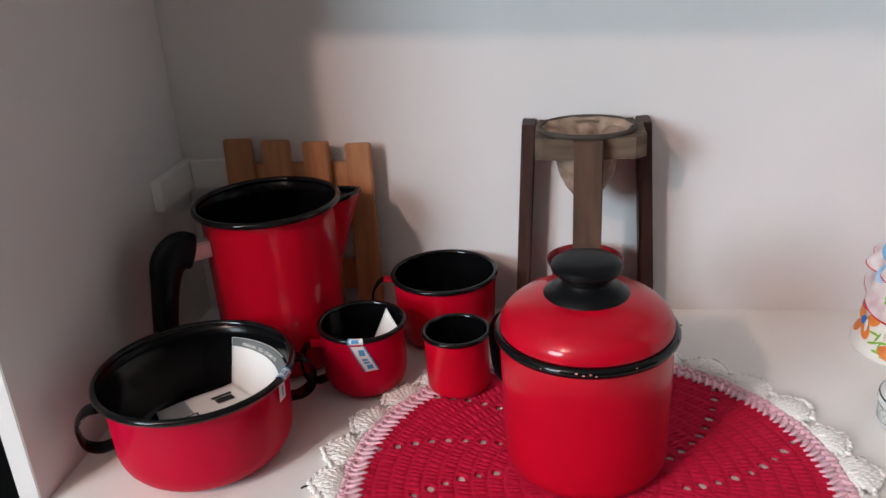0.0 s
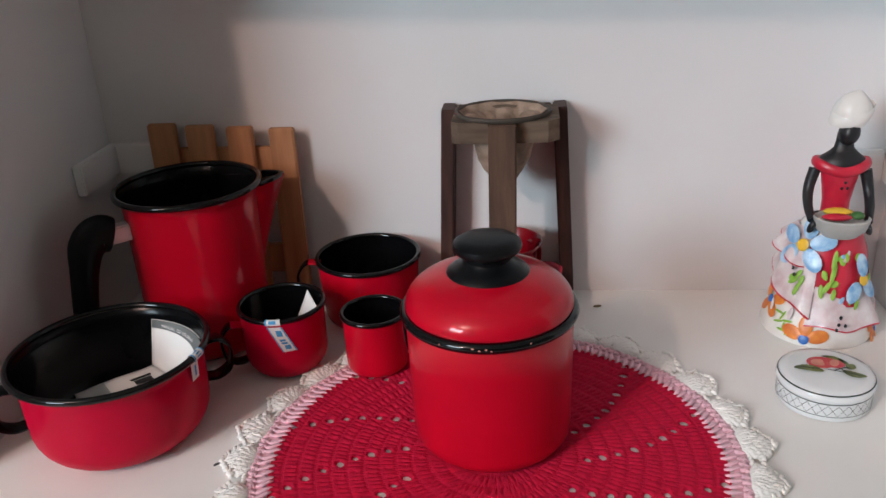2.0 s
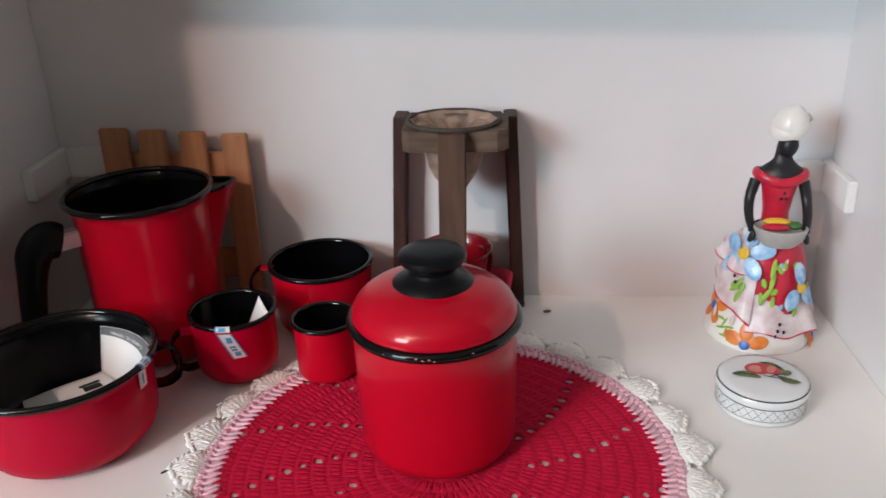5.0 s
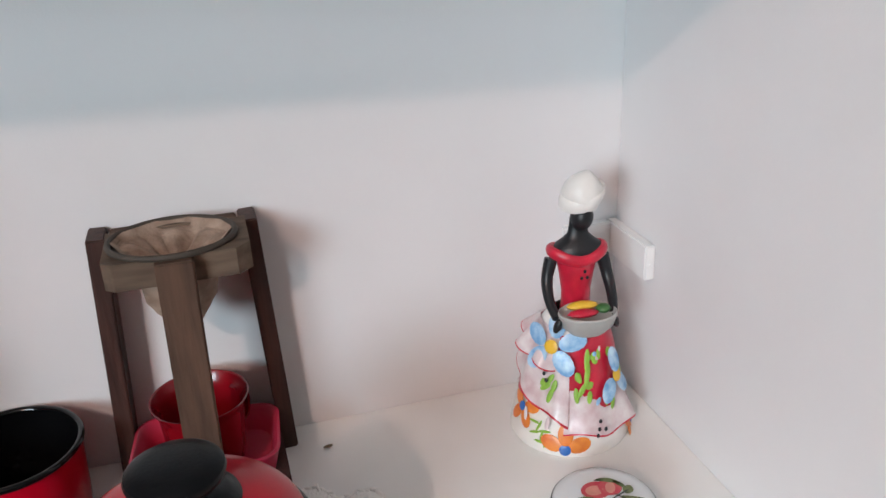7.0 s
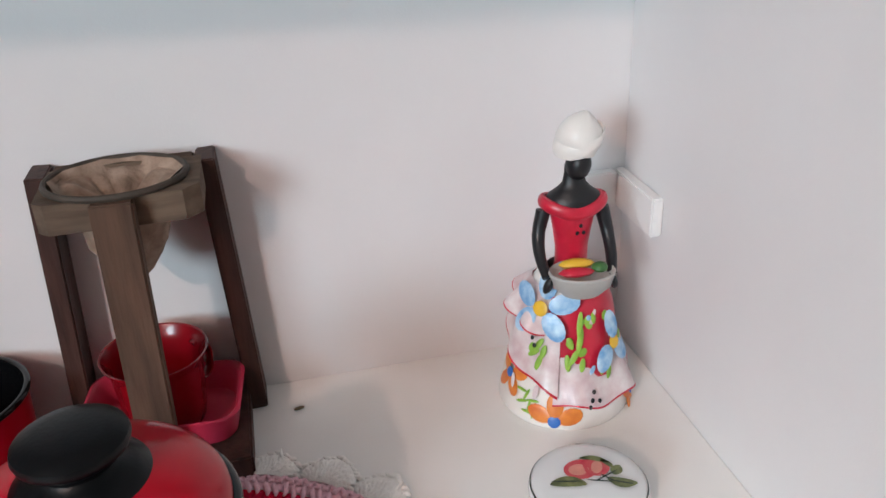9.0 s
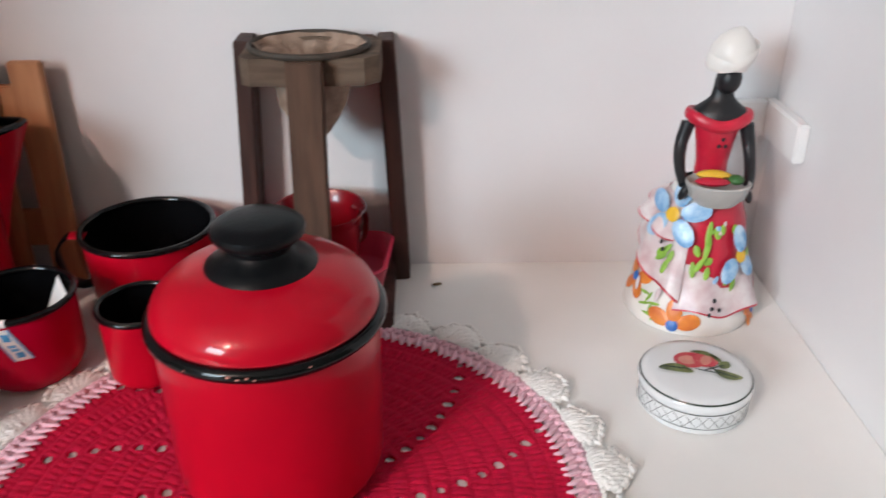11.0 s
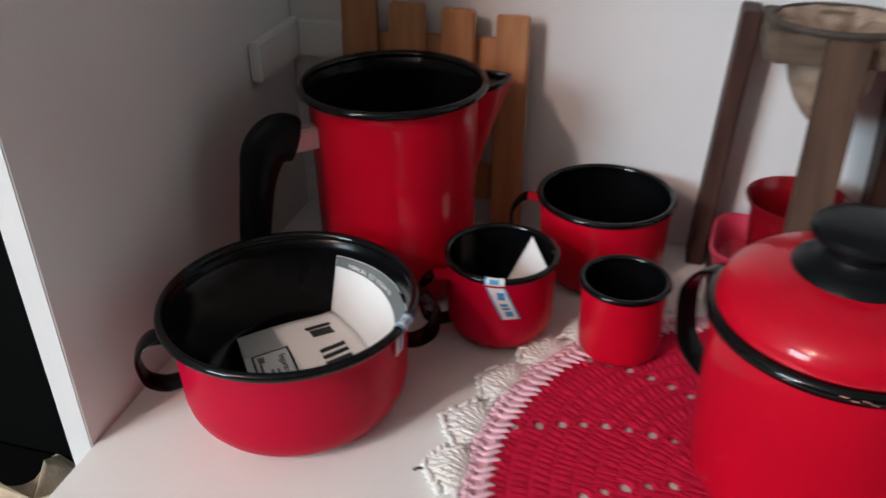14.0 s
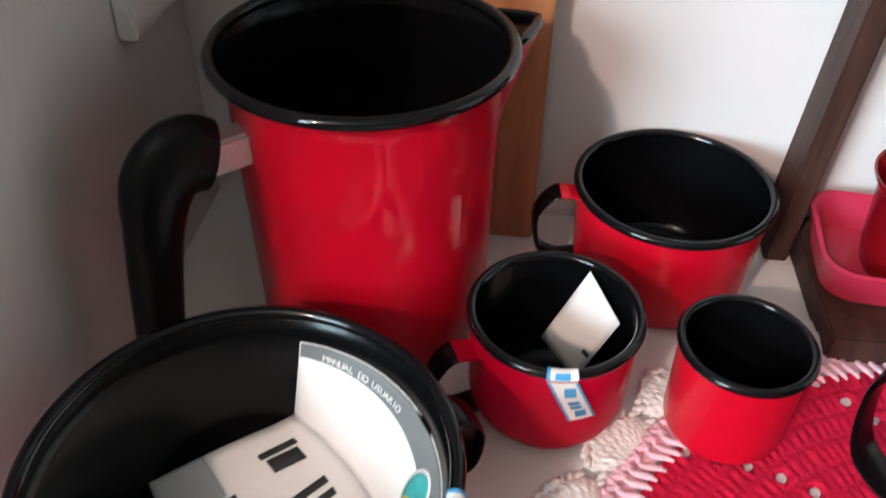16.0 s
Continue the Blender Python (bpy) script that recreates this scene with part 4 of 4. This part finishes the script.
twist = pose(DX + 0.004, DY, 0.002, 0, 0, -8) @ pose(-DX, -DY, 0)
for v in bm.verts[torso_start:]:
    v.co = twist @ v.co
bmesh.ops.recalc_face_normals(bm, faces=bm.faces)
tagged(part("figurine", bm, MATS), "painted clay lady figurine in a flowered skirt, on the counter", "figurine")

# ---------- crochet doily ----------
DC, R_RED, R_PINK, R_OUT = (0.127, 0.537), 0.1625, 0.177, 0.201
doily = thing("crochet_doily", pose(*DC, 0), "round red crochet doily with pink and cream lace edge", "doily")
rng = random.Random(5)


ROUND = 0.0116


def hole_at(x, y):
    """How far a place lies from the nearest open hole, 1 on its edge; the holes' rows swirl outwards."""
    r, a = math.hypot(x, y), math.degrees(math.atan2(y, x)) % 360
    i = int((r - 0.002) / ROUND)
    middle = 0.002 + ROUND * (i + 0.5)
    if not 0.064 < middle < 0.160:
        return 9.0, 0, 0
    base = 7 + 260 * (middle - 0.11)
    k = round((a - base) / 30)
    at = base + 30 * k
    wob = math.sin(i * 12.9 + k * 7.3)
    at = radians(at + 0.5 * wob)
    middle += 0.0009 * math.sin(i * 5.1 + k * 3.7)
    size = 0.98 + 0.13 * math.sin(i * 3.3 + k * 5.9)
    du, dv = (r - middle) / (0.0024 * size), math.atan2(math.sin(radians(a) - at), math.cos(radians(a) - at)) * middle / (0.0030 * size)
    return math.hypot(du + 0.25 * dv, dv), middle, at


def stitch_mesh(verts, faces, cx, cy, z, dx, dy, length, width, height, twist=0.0):
    """A plump strand of yarn lying along (dx, dy)."""
    n, rings = 6, 5
    base = len(verts)
    sx, sy = -dy, dx
    for j in range(rings):
        t = -1 + 2 * j / (rings - 1)
        w = (1 - 0.35 * t * t) if abs(t) < 1 else 0.45
        off = twist * math.sin(t * 3.0) * width
        for k in range(n):
            a = 2 * math.pi * k / n
            u, v = width * w * math.cos(a) + off, height * w * math.sin(a)
            verts.append((cx + dx * length * t + sx * u, cy + dy * length * t + sy * u, z + v))
    for j in range(rings - 1):
        for k in range(n):
            faces.append((base + j * n + k, base + j * n + (k + 1) % n, base + (j + 1) * n + (k + 1) % n, base + (j + 1) * n + k))
    faces.append(tuple(base + k for k in reversed(range(n))))
    faces.append(tuple(base + (rings - 1) * n + k for k in range(n)))


def yarn_part(name, verts, faces, mat, label):
    me = bpy.data.meshes.new(name)
    me.from_pydata(verts, [], faces)
    me.materials.append(mat)
    me.polygons.foreach_set("use_smooth", [True] * len(me.polygons))
    ob = new(name, me)
    ob.parent = doily
    return tagged(ob, label, kind="stuff")


# red field: rounds of leaning stitches with small pits between them, worked as one soft fabric
V, F = [], []
rounds, sub_r, na = int(R_RED / ROUND) + 1, 9, 1100
jig = [[rng.uniform(0, 1) for _ in range(260)] for _ in range(rounds + 1)]


def fabric(r, a):
    i = int((r - 0.002) / ROUND)
    ring = (r - 0.002) / ROUND - i
    count = max(8, int(2 * math.pi * (0.002 + ROUND * (i + 0.5)) / 0.0047))
    p = (a / (2 * math.pi)) * count + (0.5 if i % 2 else 0.2) * ring + 7.37 * i + 0.15 * math.sin(a * 23 + i)
    k, q = int(p) % count, p - math.floor(p)
    q += 0.2 * (jig[i][k % 260] - 0.5)
    row = math.sin(math.pi * ring) ** 0.5
    post = abs(math.sin(math.pi * q)) ** 0.8
    knot = abs(math.sin(math.pi * (2 * q + 0.6 * ring + jig[i][k % 260]))) * math.exp(-((abs(ring - 0.5) - 0.5) / 0.2) ** 2)
    pit = math.exp(-((ring - 0.42) / 0.2) ** 2) * (1 - post) ** 1.3 * (0.3 + jig[i][(k + 31) % 260])
    return 0.0013 + 0.0011 * row ** 1.5 * (0.8 + 0.4 * jig[i][(k + 77) % 260]) + 0.0004 * post * row * (0.4 + jig[i][k % 260]) + 0.0006 * knot - 0.0015 * pit


for i in range(rounds * sub_r + 1):
    r = min(R_RED, 0.002 + ROUND * i / sub_r)
    for k in range(na):
        a = 2 * math.pi * k / na
        x, y, z = r * math.cos(a), r * math.sin(a), fabric(r, a)
        d, middle, at = hole_at(x, y)
        if 0.55 < d < 1.25:
            cx, cy = middle * math.cos(at), middle * math.sin(at)
            x, y = cx + (x - cx) / d, cy + (y - cy) / d
            z = 0.0008
        elif d < 2.0:
            z += 0.0002
        V.append((x, y, max(0.0006, z)))
for i in range(rounds * sub_r):
    r = 0.002 + ROUND * (i + 0.5) / sub_r
    if r > R_RED:
        continue
    for k in range(na):
        a = 2 * math.pi * (k + 0.5) / na
        if hole_at(r * math.cos(a), r * math.sin(a))[0] > 0.86:
            F.append((i * na + k, (i + 1) * na + k, (i + 1) * na + (k + 1) % na, i * na + (k + 1) % na))
yarn_part("red_field", V, F, YARN_RED, "tight red crochet stitches in rounds")

V, F = [], []
count = 165
for k in range(count):
    a = 2 * math.pi * (k + rng.uniform(-0.15, 0.15)) / count
    c, s = math.cos(a), math.sin(a)
    q = 0.3 + rng.uniform(-0.15, 0.15)
    rr = R_RED + 0.002 + rng.uniform(-0.0008, 0.0008)
    stitch_mesh(V, F, rr * c, rr * s, 0.0027 + rng.uniform(-0.0002, 0.0003), c * math.cos(q) - s * math.sin(q), s * math.cos(q) + c * math.sin(q), 0.0062, 0.0020, 0.0013, 0.3)
    for s2 in (-1, 1):
        q = 0.75 * s2 + rng.uniform(-0.15, 0.15)
        a2 = a + s2 * 0.005
        c2, s3 = math.cos(a2), math.sin(a2)
        stitch_mesh(V, F, (R_RED + 0.0108) * c2, (R_RED + 0.0108) * s3, 0.0025, c2 * math.cos(q) - s3 * math.sin(q), s3 * math.cos(q) + c2 * math.sin(q), 0.0046, 0.0019, 0.0013, 0.3)
for k in range(240):
    a0, a1 = 2 * math.pi * k / 240, 2 * math.pi * (k + 1) / 240
    b = len(V)
    V += [(r * math.cos(a), r * math.sin(a), 0.0018) for r, a in ((R_RED + 0.002, a0), (R_PINK, a0), (R_PINK, a1), (R_RED + 0.002, a1))]
    F.append((b, b + 1, b + 2, b + 3))
yarn_part("pink_stitches", V, F, YARN_PINK, "pale pink crochet border")
V, F = [], []
fans = 28
for f in range(fans):
    mid_a = 2 * math.pi * (f + 0.35 + rng.uniform(-0.06, 0.06)) / fans
    foot = R_PINK - 0.002
    grow, puff, lag = rng.uniform(0.92, 1.1), rng.uniform(0.85, 1.25), rng.uniform(0, 6)
    # puffed shell with radiating strands
    b, nu, nt = len(V), 84, 14
    for j in range(nt + 1):
        t = j / nt
        for i in range(nu + 1):
            u = -1 + 2 * i / nu
            strand = abs(math.sin(6.5 * math.pi * (u + 0.05 * math.sin(9 * t + lag)) / 1.0)) ** 0.7
            reach = (0.0242 - 0.0125 * abs(u) ** 1.25 - 0.0020 * u ** 8 + 0.0010 * strand + 0.0008 * math.sin(7 * u + lag)) * grow
            a = mid_a + u * (0.060 + 0.046 * math.sin(math.pi * 0.62 * t))
            rr = foot + reach * t
            z = 0.0008 + 0.0052 * puff * math.sin(math.pi * min(1, 0.12 + 0.88 * t)) ** 0.6 * (1 - 0.55 * u ** 4) + 0.00042 * (strand - 0.5) * (0.35 + math.sin(math.pi * t))
            z += 0.0007 * math.sin(26 * t + 11 * u + lag) * math.sin(13 * u - 9 * t) * math.sin(math.pi * t)
            V.append((rr * math.cos(a), rr * math.sin(a), max(0.0006, z)))
    for j in range(nt):
        for i in range(nu):
            q = b + j * (nu + 1) + i
            F.append((q, q + nu + 1, q + nu + 2, q + 1))
    # knots of the scalloped edge and a few loose loops
    for k in range(11):
        u = -0.95 + 1.9 * k / 10 + rng.uniform(-0.05, 0.05)
        a = mid_a + u * 0.104
        rr = foot + (0.0240 - 0.0125 * abs(u) ** 1.25) * grow
        t = a + 1.2 + rng.uniform(-0.5, 0.5)
        stitch_mesh(V, F, rr * math.cos(a), rr * math.sin(a), 0.0026 + rng.uniform(-0.0003, 0.0010), math.cos(t), math.sin(t), rng.uniform(0.0026, 0.0036), 0.0020, 0.0019, 0.4)
    for k in range(4):
        a = mid_a + rng.uniform(-0.07, 0.07)
        rr = foot + rng.uniform(0.005, 0.018)
        t = rng.uniform(-0.5, 0.5) + a
        stitch_mesh(V, F, rr * math.cos(a), rr * math.sin(a), 0.0054 * puff, math.cos(t), math.sin(t), rng.uniform(0.003, 0.006), 0.0012, 0.0010, 0.6)
for k in range(230):
    a = 2 * math.pi * k / 230
    c, s = math.cos(a), math.sin(a)
    stitch_mesh(V, F, (R_PINK + 0.002) * c, (R_PINK + 0.002) * s, 0.0019, -s * 0.9 + c * 0.4, c * 0.9 + s * 0.4, 0.0036, 0.0019, 0.0019)
yarn_part("lace_edge", V, F, YARN_WHITE, "cream scalloped shell-stitch lace edge")

# ---------- small litter on the counter ----------
bm = bmesh.new()
add_blob(bm, (0, 0, 0.0012), (0.0042, 0.0014, 0.0012), n=12, rings=8)
tagged(part("seed", bm, SEED), "dry brown seed husk lying on the counter", "seed").matrix_basis = pose(0.217, 0.769, 0, 0, 0, 12)
for x, y, l, t in ((-0.074, 0.520, 0.0032, 25), (-0.069, 0.518, 0.0022, -30), (-0.0665, 0.5155, 0.0020, 60)):
    bm = bmesh.new()
    add_tube(bm, spline([(-l, 0, 0.0006), (0, 0.0008, 0.0009), (l, -0.0002, 0.0006)], 4), (0.0008, 0.0008), n=6)
    tagged(part("crumb", bm, INK), "tiny dark crumb lying on the counter", "crumb", "crumbs").matrix_basis = pose(x, y, 0, 0, 0, t)
bm = bmesh.new()


def rag(a, r, z):
    return r * (1 + 0.18 * math.sin(3 * a) + 0.1 * math.sin(7 * a)), z * (1 + 0.3 * math.sin(4 * a + 1))


add_lathe(bm, [(0.0, 0.0), (0.088, 0.0), (0.092, 0.012), (0.082, 0.040), (0.062, 0.064), (0.034, 0.078), (0, 0.083)], n=48, shift=rag)
tagged(part("crumpled_cloth", bm, CLOTH), "crumpled beige cloth lying on the low shade-black box", "cloth").matrix_basis = pose(-0.445, 0.597, -0.290)
